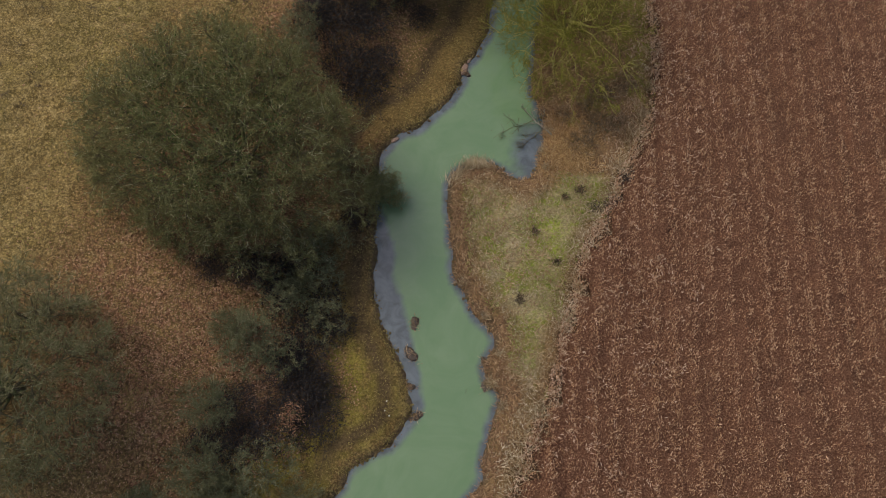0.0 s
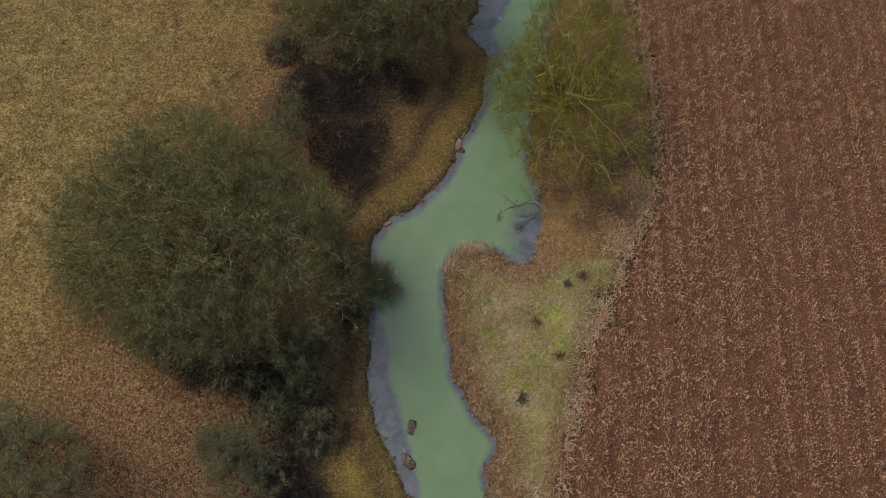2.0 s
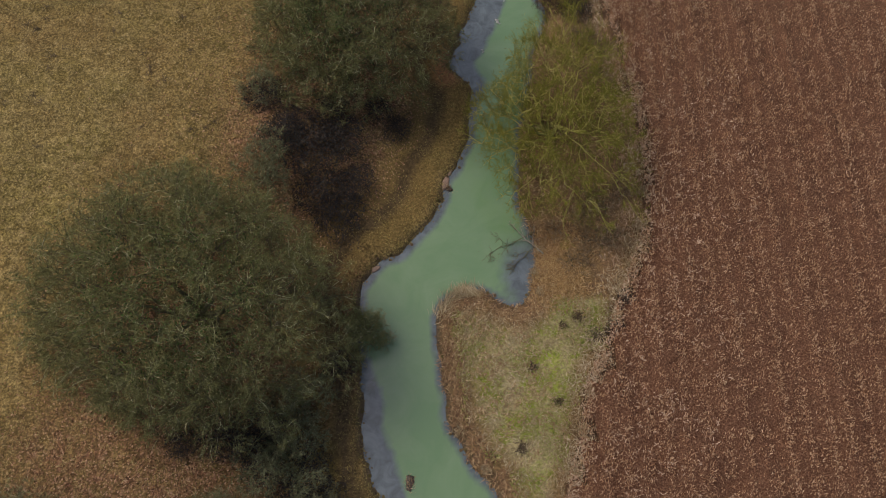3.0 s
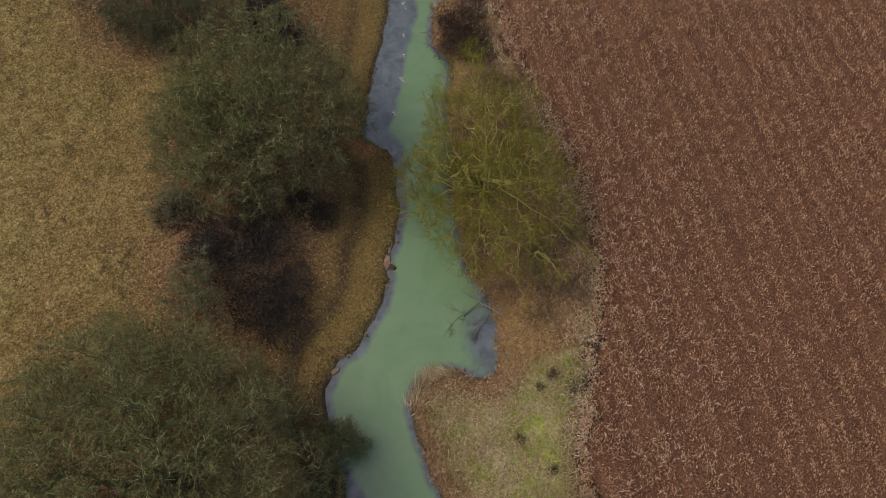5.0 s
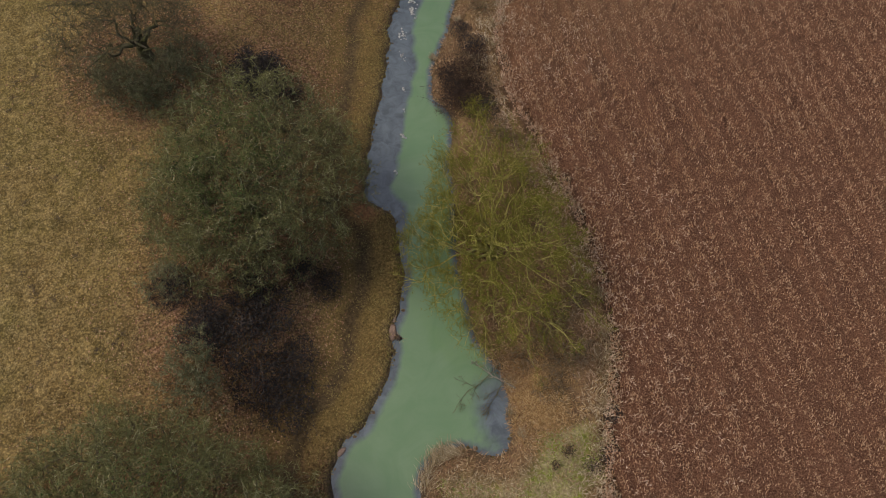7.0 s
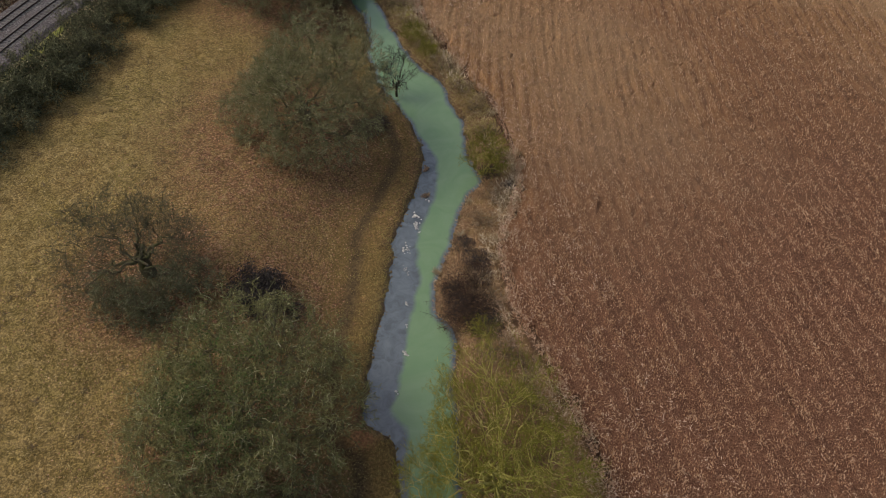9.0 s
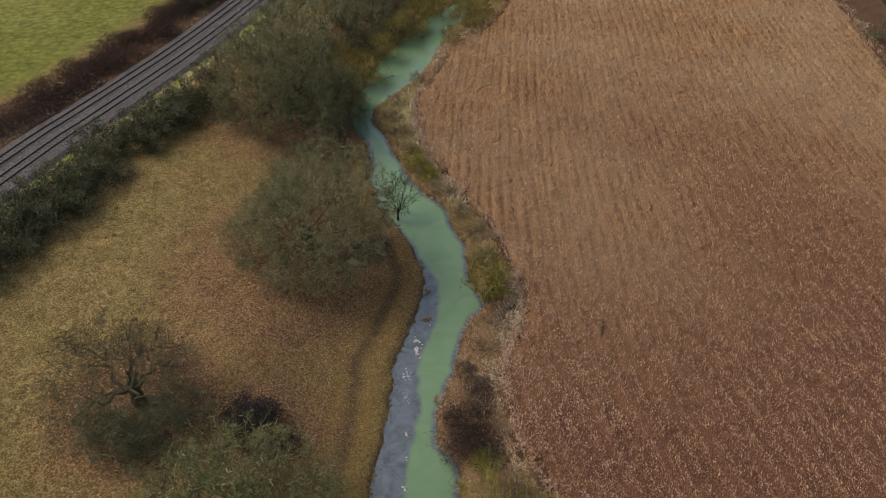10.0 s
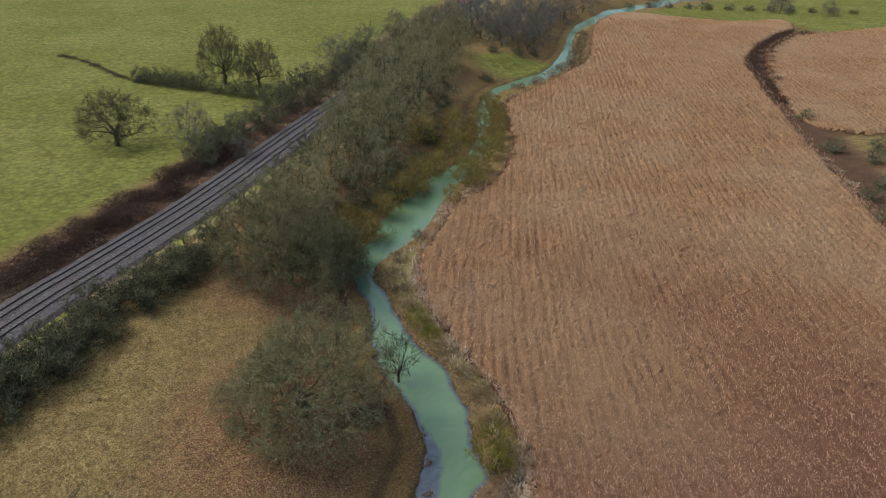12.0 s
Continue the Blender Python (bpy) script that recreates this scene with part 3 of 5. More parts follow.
def tubes(pts, r0, r1, sides):
    """Tapered limbs along many lines of the same number of points."""
    n, m, _ = pts.shape
    tan = np.gradient(pts, axis=1)
    tan /= np.linalg.norm(tan, axis=2, keepdims=True) + 1e-9
    ref = np.where(np.abs(tan[..., 2:]) > 0.9, [1.0, 0, 0], [0, 0, 1.0])
    u = np.cross(tan, ref)
    u /= np.linalg.norm(u, axis=2, keepdims=True) + 1e-9
    w = np.cross(tan, u)
    r = r0[:, None] + (r1 - r0)[:, None] * np.linspace(0, 1, m) ** 0.6
    a = np.arange(sides) * 2 * np.pi / sides
    ring = pts[:, :, None] + r[:, :, None, None] * (np.cos(a)[:, None] * u[:, :, None] + np.sin(a)[:, None] * w[:, :, None])
    i = np.arange(n * m * sides).reshape(n, m, sides)
    j = np.roll(i, -1, axis=2)
    return ring.reshape(-1, 3), np.stack([i[:, :-1], j[:, :-1], j[:, 1:], i[:, 1:]], -1).reshape(-1, 4)


def spikes(a, b, r):
    """Thin tapering twig ends: three triangles each."""
    n = len(a)
    d = b - a
    u = np.cross(d, np.where(np.abs(d[:, 2:]) > 0.8 * np.linalg.norm(d, axis=1, keepdims=True), [1.0, 0, 0], [0, 0, 1.0]))
    u /= np.linalg.norm(u, axis=1, keepdims=True) + 1e-9
    w = np.cross(d, u)
    w /= np.linalg.norm(w, axis=1, keepdims=True) + 1e-9
    ring = [a + r[:, None] * (math.cos(t) * u + math.sin(t) * w) for t in (0, 2.1, 4.2)]
    v = np.stack([*ring, b], 1)
    k = np.arange(n)[:, None] * 4
    return v.reshape(-1, 3), np.vstack([k + [0, 1, 3], k + [1, 2, 3], k + [2, 0, 3]])


def joined(*pieces):
    """Vertices and faces of several pieces in one."""
    verts, faces, n = [], [], 0
    for v, f in pieces:
        verts.append(v)
        faces.append(f + n)
        n += len(v)
    return np.vstack(verts), faces


def sprout(pts, lens, rad, kids, ratio, spreading, lift, points, rng, low=0.2, gnarl=0.25):
    """Side shoots along many lines: their lines, lengths and radii."""
    n, m, _ = pts.shape
    t = low + (1 - low) * rng.random((n, kids)) ** 0.8
    f = t * (m - 1)
    i = np.minimum(f.astype(int), m - 2)
    g = (f - i)[..., None]
    rows = np.arange(n)[:, None]
    a, b = pts[rows, i], pts[rows, i + 1]
    start = (a + (b - a) * g).reshape(-1, 3)
    tan = (b - a).reshape(-1, 3)
    tan /= np.linalg.norm(tan, axis=1, keepdims=True) + 1e-9
    perp = np.cross(tan, rng.normal(size=tan.shape))
    perp /= np.linalg.norm(perp, axis=1, keepdims=True) + 1e-9
    ang = np.radians(spreading * (0.6 + 0.8 * rng.random(len(start))))[:, None]
    d = np.cos(ang) * tan + np.sin(ang) * perp
    d[:, 2] += lift
    d /= np.linalg.norm(d, axis=1, keepdims=True) + 1e-9
    L = (lens[:, None] * ratio * (1.15 - 0.55 * t) * (0.7 + 0.6 * rng.random((n, kids)))).ravel()
    R = (rad[:, None] * (0.55 - 0.25 * t)).ravel()
    line = [start]
    for _ in range(points - 1):
        d = d + rng.normal(0, gnarl, d.shape)
        d /= np.linalg.norm(d, axis=1, keepdims=True) + 1e-9
        line.append(line[-1] + d * (L / (points - 1))[:, None])
    return np.stack(line, 1), L, R


def grow(seed, tall, wide, trunk_h, trunk_r, limbs, sprays, kids=(8, 6), stems=1, thin=0.016, lift=0.12, gnarl=0.25, low=-10, reach=1.5, core=0.3, base=0.75, lines=3, knees=5, swell=0.16, tip=0.9):
    """Meshes of a bare tree: trunk and limbs, its crown of twigs, the fine twig ends; and places for ivy."""
    rng = np.random.default_rng(seed)
    t = np.linspace(0, 1, 7)
    trunk = np.zeros((stems, 7, 3))
    for s in range(stems):
        off = rng.normal(0, 0.4, 2) * (stems > 1)
        trunk[s, :, :2] = off * 0.5 + (rng.normal(0, 0.1, 2) + off * 0.6) * trunk_h * t[:, None] + rng.normal(0, 0.18 * trunk_r, (7, 2))
        trunk[s, :, 2] = -0.4 + (trunk_h + 0.4) * t
    zc = trunk_h * base
    lobe = rng.normal(size=(14, 3))
    lobe /= np.linalg.norm(lobe, axis=1, keepdims=True)
    swell = rng.uniform(-swell, swell, 14)

    def dome(az, el, f):
        d = np.column_stack([np.cos(az) * np.cos(el), np.sin(az) * np.cos(el), np.sin(el)])
        f = f * (0.95 + (np.exp(6 * (d @ lobe.T - 1)) * swell).sum(axis=1) * 2)
        return d * np.array([wide, wide, tall - zc]) * f[:, None] + [0, 0, zc]
    n = np.arange(limbs)
    az = n * 2.399 + rng.random(limbs) * 0.8
    lo = math.sin(radians(low))
    el = np.arcsin(lo + (0.97 - lo) * (n + 0.5) / limbs)
    end = dome(az, el, 0.62 + 0.2 * rng.random(limbs))
    which = n % stems
    start = trunk[which, -1] - np.column_stack([np.zeros(limbs), np.zeros(limbs), trunk_h * 0.4 * rng.random(limbs) * (el < 0.9)])
    start[:, :2] = np.where(el[:, None] < 0.9, start[:, :2] * 0.8, start[:, :2])
    m = 8
    s = np.linspace(0, 1, m)[None, :, None]
    bend = start + (end - start) * 0.45 + np.column_stack([rng.normal(0, 0.07 * wide, (limbs, 2)), 0.12 * tall * rng.random(limbs)])
    arms = (1 - s) ** 2 * start[:, None] + 2 * s * (1 - s) * bend[:, None] + s ** 2 * end[:, None]
    arms[:, 1:] += rng.normal(0, 0.02 * wide, (limbs, m - 1, 3)) * gnarl * 4
    arad = trunk_r * (0.3 + 0.2 * rng.random(limbs))
    # sprays spread evenly through the crown, each hung on the limb nearest to it
    k = np.arange(sprays)
    far_end = dome(k * 2.399 + rng.random(sprays) * 0.4, np.arcsin(lo + (1 - lo) * (rng.permutation(k + 0.5) / sprays) ** 0.75), core + (1 - core) * rng.random(sprays) ** 0.45)
    boughs = sprays // 5
    k2 = np.arange(boughs)
    out = dome(k2 * 2.399 + 1.0, np.arcsin(lo + (1 - lo) * ((rng.permutation(k2 + 0.5) / boughs) ** 0.75)), 0.5 + 0.38 * rng.random(boughs))
    hold = arms[:, 2:].reshape(-1, 3)
    hold = hold[np.argmin(np.linalg.norm(out[:, None] - hold[None], axis=2) + 0.3 * np.linalg.norm(hold - [0, 0, zc], axis=1)[None], axis=1)]
    span = np.linalg.norm(out - hold, axis=1)
    bough = hold[:, None] + (out - hold)[:, None] * np.linspace(0, 1, 6)[None, :, None]
    bough[:, 1:] += rng.normal(0, 0.05, (boughs, 5, 3)) * gnarl * 4 * np.minimum(span, 3)[:, None, None]
    joints = np.vstack([arms[:, 4:].reshape(-1, 3), bough[:, 1:].reshape(-1, 3)])
    gap = np.linalg.norm(far_end[:, None] - joints[None], axis=2) + 0.3 * np.linalg.norm(joints - [0, 0, zc], axis=1)[None]
    root = joints[np.argmin(gap, axis=1)]
    long = np.linalg.norm(far_end - root, axis=1)
    q = np.linspace(0, 1, knees)[None, :, None]
    p2 = root[:, None] + (far_end - root)[:, None] * q
    p2[:, 1:] += rng.normal(0, 0.06, (sprays, knees - 1, 3)) * gnarl * 4 * np.minimum(long, 3)[:, None, None]
    p2[:, 1:-1, 2] += 0.06 * long[:, None]
    p4, l4, r4 = sprout(p2, np.full(sprays, reach), np.full(sprays, thin * 2), kids[0], 1.0, 50, lift, lines, rng, 0.25, gnarl)
    p5, l5, r5 = sprout(p4, l4, r4, kids[1], 0.6, 42, lift, 2, rng, 0.1, gnarl)
    tv, tf = joined(tubes(bough, np.clip(0.02 * span, thin * 1.6, 0.09), np.full(boughs, thin * 1.3), 4), tubes(p2, np.clip(0.014 * long, thin * 1.3, 0.07), np.full(sprays, thin), 3), tubes(trunk, np.full(stems, trunk_r * (1.25 if stems == 1 else 0.7)), np.full(stems, trunk_r * (0.8 if stems == 1 else 0.5)), 8),
                    tubes(arms, arad, np.full(limbs, thin * 1.8), 6))
    shoots = spikes(p5[:, 0], p5[:, 1], np.full(len(p5), thin * 0.9)) if len(kids) < 3 else blades(p5[:, 0], p5[:, 1] - p5[:, 0], l5, thin * 1.9, 0.0, rng)
    cv, cf = joined(tubes(p4, np.full(len(p4), thin), np.full(len(p4), thin * 0.7), 3), shoots)
    ends = None
    if len(kids) > 2:
        p6, l6, _ = sprout(p5, l5, r5, kids[2], 0.55, 48, lift, 2, rng, 0.15, gnarl)
        ends = mesh_of("outer_spray", *blades(p6[:, 0], p6[:, 1] - p6[:, 0], l6, thin * 2 * tip, 0.0, rng))
    return mesh_of("trunk", tv, *tf, smooth=True), mesh_of("crown", cv, *cf), ends, np.vstack([arms[:, 1:6].reshape(-1, 3), p2[:, :4].reshape(-1, 3)])


def leaf_cloud(places, count, size, scatter, rng):
    c = places[rng.integers(0, len(places), count)] + rng.normal(0, scatter, (count, 3))
    return blades(c, rng.normal(size=(count, 3)), size * (0.6 + 0.8 * rng.random(count)), size * 0.75, 0.0, rng)


def tree(name, label, x, y, shape, bark, twig, ivy=0, ivy_reach=1.0, turn=0.0, category="tree", group="", leaf=None, leaf_size=0.22):
    trunk, crown, ends, places = shape
    e = thing(name, x, y, None, turn)
    part("trunk", trunk, bark, e)
    part("crown", crown, twig, e)
    if ends:
        part("outer_spray", ends, ENDS.get(twig, twig), e)
    if ivy:
        rng = np.random.default_rng(int(abs(x * 7 + y * 3)) + 1)
        near = places[np.hypot(places[:, 0], places[:, 1]) < ivy_reach]
        v, f = leaf_cloud(near, ivy, leaf_size, 0.35, rng)
        part("ivy" if leaf is None else "leaves", mesh_of("ivy", v, f), leaf or IVY, e)
    return tagged(e, label, category, group)


def again(ob, x, y, size=1.0, turn=0.0, flat=1.0, label=""):
    """A copy of a tree or shrub elsewhere, turned and scaled."""
    m = Matrix.LocRotScale((x, y, float(height(x, y)) - 0.05), Euler((0, 0, radians(turn))), (size, size, size * flat))
    return tagged(copy_thing(ob, m), label)


# ---- trees ----
def plant_trees():
    x, y, r, h = HERO["great"]
    tree("oak_tree", "great spreading bare oak with mossy olive twigs and ivy", x, y, grow(11, h, r, 3.2, 0.6, 17, 1500, (4, 5, 4), thin=0.018, low=-14, reach=1.3, gnarl=0.5, lines=3, knees=4, swell=0.07), OAK_BARK, OAK_TWIG, 5200, 7.0, leaf_size=0.17)
    x, y, r, h = HERO["ivied"]
    ivied = tree("oak_tree", "rounded bare oak with greenish twigs and an ivied middle", x, y, grow(12, h, r, 2.6, 0.42, 14, 1050, (4, 4, 4), thin=0.02, low=-16, reach=1.4, lines=4, knees=5, gnarl=0.6, swell=0.1), OAK_BARK, OAK_TWIG, 5000, 5.2, leaf_size=0.17)
    x, y, r, h = HERO["stag"]
    tree("oak_tree", "open bare oak with dark gnarled limbs in the meadow", x, y, grow(13, h, r, 3.0, 0.64, 9, 300, (6, 4), thin=0.0135, gnarl=0.5, low=-14, lines=2, knees=4), OAK_BARK, BARE_TWIG)
    x, y, r, h = HERO["round"]
    broad = tree("oak_tree", "broad bare oak standing in its own leaf litter", x, y, grow(14, h, r, 3.0, 0.5, 13, 900, (5, 4, 4), thin=0.02, low=-22, reach=1.2, lines=2, knees=4, gnarl=0.42, swell=0.09), OAK_BARK, BROAD_TWIG, 1500, 6.0, leaf_size=0.14)
    x, y, r, h = HERO["tall"]
    again(broad, x, y, 1.05, 130, 1.2, "tall bare oak at the river bend, olive with moss")
    again(ivied, 11, 140.5, 0.75, 70, 1.05, "bare riverside tree leaning into a taller oak")
    x, y, r, h = HERO["corner"]
    again(broad, x, y, 0.8, 40, 0.95, "bare mossy oak at the meadow's edge")
    field = tree("oak_tree", "lone bare oak in the bright green pasture", -29.2, 201, grow(15, 14.0, 10.0, 3.4, 0.6, 11, 320, (5, 4, 3), thin=0.02, low=-8, lines=2, reach=1.4), OAK_BARK, BARE_TWIG)
    again(field, -6, 250, 0.85, 100, 1.6, "tall bare oak in the pasture hedge")
    again(field, 3.5, 244, 0.8, 200, 1.35, "dark bare oak in the pasture hedge")
    slim = tree("bare_tree", "slender bare tree beside the railway", -12.6, 197.6, grow(16, 11, 7, 1.2, 0.26, 8, 110, (4, 4, 3), knees=3, stems=3, thin=0.022, low=-5, lines=2, lift=0.25), OAK_BARK, GREY_TWIG, group="woodland trees")
    for n, (px, py, s, f) in enumerate([(28.7, 262, 1.15, 1.0), (41.6, 285, 1.05, 1.0), (57.4, 313, 1.0, 1.0), (-2.2, 188, 0.55, 1.0), (72, 322, 1.0, 1.1), (85, 328, 1.1, 1.1)]):
        again(slim, px, py, s, 67 * n, f, "bare grey tree on the railway verge")
    wood = tree("alder_tree", "slim bare alder, olive with moss, in the riverside wood", 23, 183, grow(17, 13.5, 6.2, 2.6, 0.2, 8, 110, (4, 4, 2), knees=3, thin=0.033, low=-20, lines=2, reach=1.7, lift=0.2), OAK_BARK, HAZED_WOOD_TWIG, 900, 4.5, leaf_size=0.17, group="woodland trees")
    for n, (px, py, s) in enumerate([(9, 157, 1.0), (14, 166, 0.9), (17, 180, 1.0), (22, 197, 1.05), (31, 190, 0.95), (29, 209, 1.0), (37, 204, 1.05), (36, 225, 1.1), (44, 216, 1.1), (42, 238, 1.1), (50, 245, 1.1), (55, 232, 1.0), (58, 256, 1.15), (64, 262, 1.0),
                                     (48, 262, 1.1), (60, 282, 1.15), (70, 275, 1.0), (24, 172, 0.8), (2, 152, 0.8), (76, 296, 1.1), (47, 228, 1.0), (52, 270, 1.1), (66, 290, 1.1), (29, 217, 0.9), (36, 240, 1.0), (30, 199, 1.0)]):
        again(wood, px, py, s * 1.05, 51 * n, 1.05 + 0.08 * (n % 3))
    grey = tree("bare_tree", "bare grey tree of the wood on the far river bend", 92, 287, grow(18, 12, 7.0, 2.5, 0.24, 7, 72, (4, 4, 2), knees=3, thin=0.042, low=-20, lines=2, reach=1.9), OAK_BARK, GREY_TWIG, group="woodland trees")
    for n, (px, py, s) in enumerate([(100, 296, 1.0), (109, 297, 0.9), (116, 308, 1.0), (98, 312, 1.1), (88, 300, 1.0), (122, 322, 1.0), (112, 324, 1.1), (135, 342, 1.0), (126, 345, 1.1), (150, 360, 1.0), (165, 372, 1.0), (182, 392, 1.0), (140, 360, 1.1),
                                     (214, 386, 0.7), (233, 372, 0.6), (265, 352, 0.9), (272, 360, 0.9), (285, 340, 0.7), (82, 312, 1.0), (105, 340, 1.1), (94, 295, 0.95), (103, 288, 0.8), (97, 304, 1.0), (107, 312, 1.05), (90, 318, 1.1), (116, 333, 1.1), (80, 303, 1.0), (112, 305, 0.8), (128, 334, 0.9), (74, 306, 1.0), (96, 330, 1.1), (145, 350, 1.0)]):
        again(grey, px, py, s, 73 * n)
    tree("dead_tree", "bleached dead tree with bare silver limbs in the far wood", 104, 305, grow(19, 14, 6, 3, 0.35, 9, 30, (4, 3), thin=0.05, gnarl=0.35, lines=2), DEAD_WOOD, DEAD_WOOD)
    # willows
    tree("willow_tree", "multi-stemmed willow with yellow-green twigs over the river", 11.8, 54.2, grow(21, 9.4, 10.6, 0.7, 0.36, 20, 520, (6, 5, 2), stems=5, thin=0.0145, lift=0.22, gnarl=0.26, low=4, reach=1.3, core=0.15), WILLOW_BARK, WILLOW_TWIG).scale = (0.95, 1.32, 1.0)
    bush = tree("willow_bush", "small yellow-green willow on the crop bank", 22.9, 91.6, grow(22, 5.8, 3.4, 0.4, 0.13, 6, 70, (5, 4, 2), knees=3, stems=3, thin=0.019, lift=0.35, gnarl=0.15, low=15, lines=2), WILLOW_BARK, WILLOW_TWIG, group="willow bushes")
    for n, (px, py, s, f) in enumerate([(21.2, 121.5, 0.7, 0.7), (22.2, 117.5, 0.55, 0.7)]):
        again(bush, px, py, s, 83 * n, f)
    osier = tree("osier_bush", "tawny yellow osier thicket on the far river bank", 18.5, 150.5, grow(24, 7.4, 4.4, 0.4, 0.14, 7, 90, (4, 4, 2), knees=3, stems=4, thin=0.025, lift=0.35, gnarl=0.15, low=5, lines=2), WILLOW_BARK, OSIER_TWIG, group="osier bushes")
    for n, (px, py, s, f) in enumerate([(15.5, 154, 0.95, 1.0), (24, 160.5, 0.85, 1.0), (28.5, 167.5, 0.95, 1.05), (33.5, 173.5, 1.0, 1.1), (38.5, 163.5, 0.65, 0.9), (43.5, 171, 0.95, 1.1), (39, 179, 1.0, 1.1), (58, 208, 0.9, 1.0), (60, 200, 0.9, 1.1), (57, 193, 0.8, 1.1), (67, 228, 0.75, 1.0), (49, 203, 1.1, 1.0), (45, 173.5, 0.85, 1.1), (49, 178, 0.75, 1.2), (54, 186, 0.85, 1.1),
                                        (40, 195, 1.15, 0.9), (66, 221, 0.9, 1.0), (64, 209, 0.9, 1.0), (53, 196, 0.9, 1.0), (33, 170, 0.75, 0.8), (46, 190, 1.0, 1.0)]):
        again(osier, px, py, s, 83 * n, f)
    tree("bare_tree", "small dark bare tree on the bank by a fallen trunk", 15.9, 110.1, grow(23, 7.6, 3.2, 2.8, 0.18, 12, 52, (5, 4), thin=0.014, low=22, lift=0.28), DARK_BARK, DARK_TWIG)


def plant_shrubs():
    a = tree("hawthorn_shrub", "grey-green bare hawthorn shrub by the river", -12.6, 22.3, grow(31, 3.9, 2.6, 0.6, 0.06, 5, 60, (5, 5, 2), knees=3, stems=3, thin=0.015, lift=0.2, low=-8, lines=2, reach=0.8), OAK_BARK, SHRUB_TWIG, category="shrub", group="riverside shrubs")
    b = tree("elder_shrub", "spiky grey-green shrub among dark brambles", -16.8, 12.7, grow(32, 3.0, 2.7, 0.3, 0.07, 8, 75, (6, 4, 3), knees=4, stems=4, thin=0.013, lift=0.35, gnarl=0.14, low=8, lines=2, reach=1.0), OAK_BARK, SHRUB_TWIG, category="shrub", group="riverside shrubs")
    for n, (px, py, s) in enumerate([(-9.8, 25, 1.0), (-9.4, 28.4, 0.95), (-14.6, 18.1, 1.15), (-12.6, 17.2, 0.9), (-12.2, 8.3, 1.1), (-14, 49.5, 1.0), (-14.6, 47.2, 1.1), (-15.5, 56.5, 0.9), (-9.3, 20.8, 0.9), (-9.0, 36.2, 0.8), (-4.7, 77.6, 0.6), (-11.2, 28, 1.0), (-16.5, 77.6, 1.25), (-13.4, 77.2, 1.35), (-18.6, 79.0, 1.0), (-11.2, 79.0, 1.1), (-14.8, 75.4, 1.0)]):
        again(a, px, py, s, 61 * n)
    for n, (px, py, s) in enumerate([(-16.9, 7.9, 1.15), (-15.0, 6.5, 0.9), (-15.8, 19.0, 0.9), (-11.6, 23.8, 0.8), (-21, 5, 1.0), (-9.5, 6.0, 0.8)]):
        again(b, px, py, s, 47 * n)
    tree("sallow_bush", "dense olive-green bush leaning out over the river", -5.6, 33.8, grow(36, 5.0, 3.2, 0.7, 0.09, 6, 110, (6, 5, 3), knees=3, stems=3, thin=0.013, lift=0.1, low=-5, lines=2, reach=0.8, core=0.1), OAK_BARK, OAK_TWIG, 2600, 3.0, category="bush", leaf=OLIVE_LEAF, leaf_size=0.12)
    tree("holly_bush", "dense near-black evergreen bush beside the oak", -4.9, 76.8, grow(37, 4.2, 3.5, 0.5, 0.1, 6, 110, (5, 4), knees=3, stems=3, thin=0.014, low=-5, lines=2, reach=0.6, core=0.2), OAK_BARK, BRAMBLE, 9000, 4.0, category="bush", leaf=BRAMBLE_LEAF, leaf_size=0.17)
    tree("beech_sapling", "small sapling still holding russet leaves", -10.7, 12.6, grow(33, 2.6, 1.25, 0.6, 0.04, 9, 30, (3, 2), thin=0.012, reach=0.5), OAK_BARK, BARE_TWIG, 620, 3.0, category="sapling", leaf=RED_LEAF, leaf_size=0.15)
    # hedge on the near side of the railway, dark shrubs on the far side
    h = tree("hedge_shrub", "dense dark green hedge shrub beside the railway", *along(105, 13.6), grow(34, 4.2, 3.6, 0.5, 0.1, 4, 44, (5, 5), knees=3, stems=2, thin=0.02, low=-8, lines=2, reach=1.1, core=0.1), OAK_BARK, SHRUB_TWIG, 2100, 4.5, category="hedge", group="railway hedge", leaf=DARK_LEAF, leaf_size=0.2)
    g = h
    h = tree("hedge_shrub", "dark shrub on the railway verge by the pasture", *along(188, -9.5), grow(35, 4.2, 3.6, 0.5, 0.1, 3, 26, (5, 4), knees=3, stems=2, thin=0.03, low=-8, lines=2, reach=1.2, core=0.1), OAK_BARK, SHRUB_TWIG, 1200, 4.5, category="hedge", group="railway hedge", leaf=HEDGE_LEAF, leaf_size=0.21)
    rng = np.random.default_rng(3)
    for n, s in enumerate(np.arange(78, 142, 2.3)):
        if not 121 < s < 123:
            again(g, *along(s, 12.8 + 2.8 * (n % 2) + rng.normal(0, 0.4)), 0.95 + 0.35 * rng.random(), 40 * n, 1.1)
    for n, s in enumerate(np.arange(148, 290, 9.0)):
        again(h, *along(s, 11 + rng.normal(0, 1.2)), 0.9 + 0.4 * rng.random(), 40 * n, 1.0, "dark shrub at the foot of the railway wood")
    for n, s in enumerate(np.arange(176, 290, 4.2)):
        again(h, *along(s, -9.0 - 4.5 * (n % 2) + rng.normal(0, 1.0)), 1.0 + 0.55 * rng.random(), 53 * n, 1.0, "dark shrub on the railway verge by the pasture")
    for n in range(7):
        again(h, -30 + 2.9 * n, 258.5 - 2.3 * n, 1.0 + 0.25 * rng.random(), 31 * n, 1.15, "dark blackthorn hedge across the pasture")
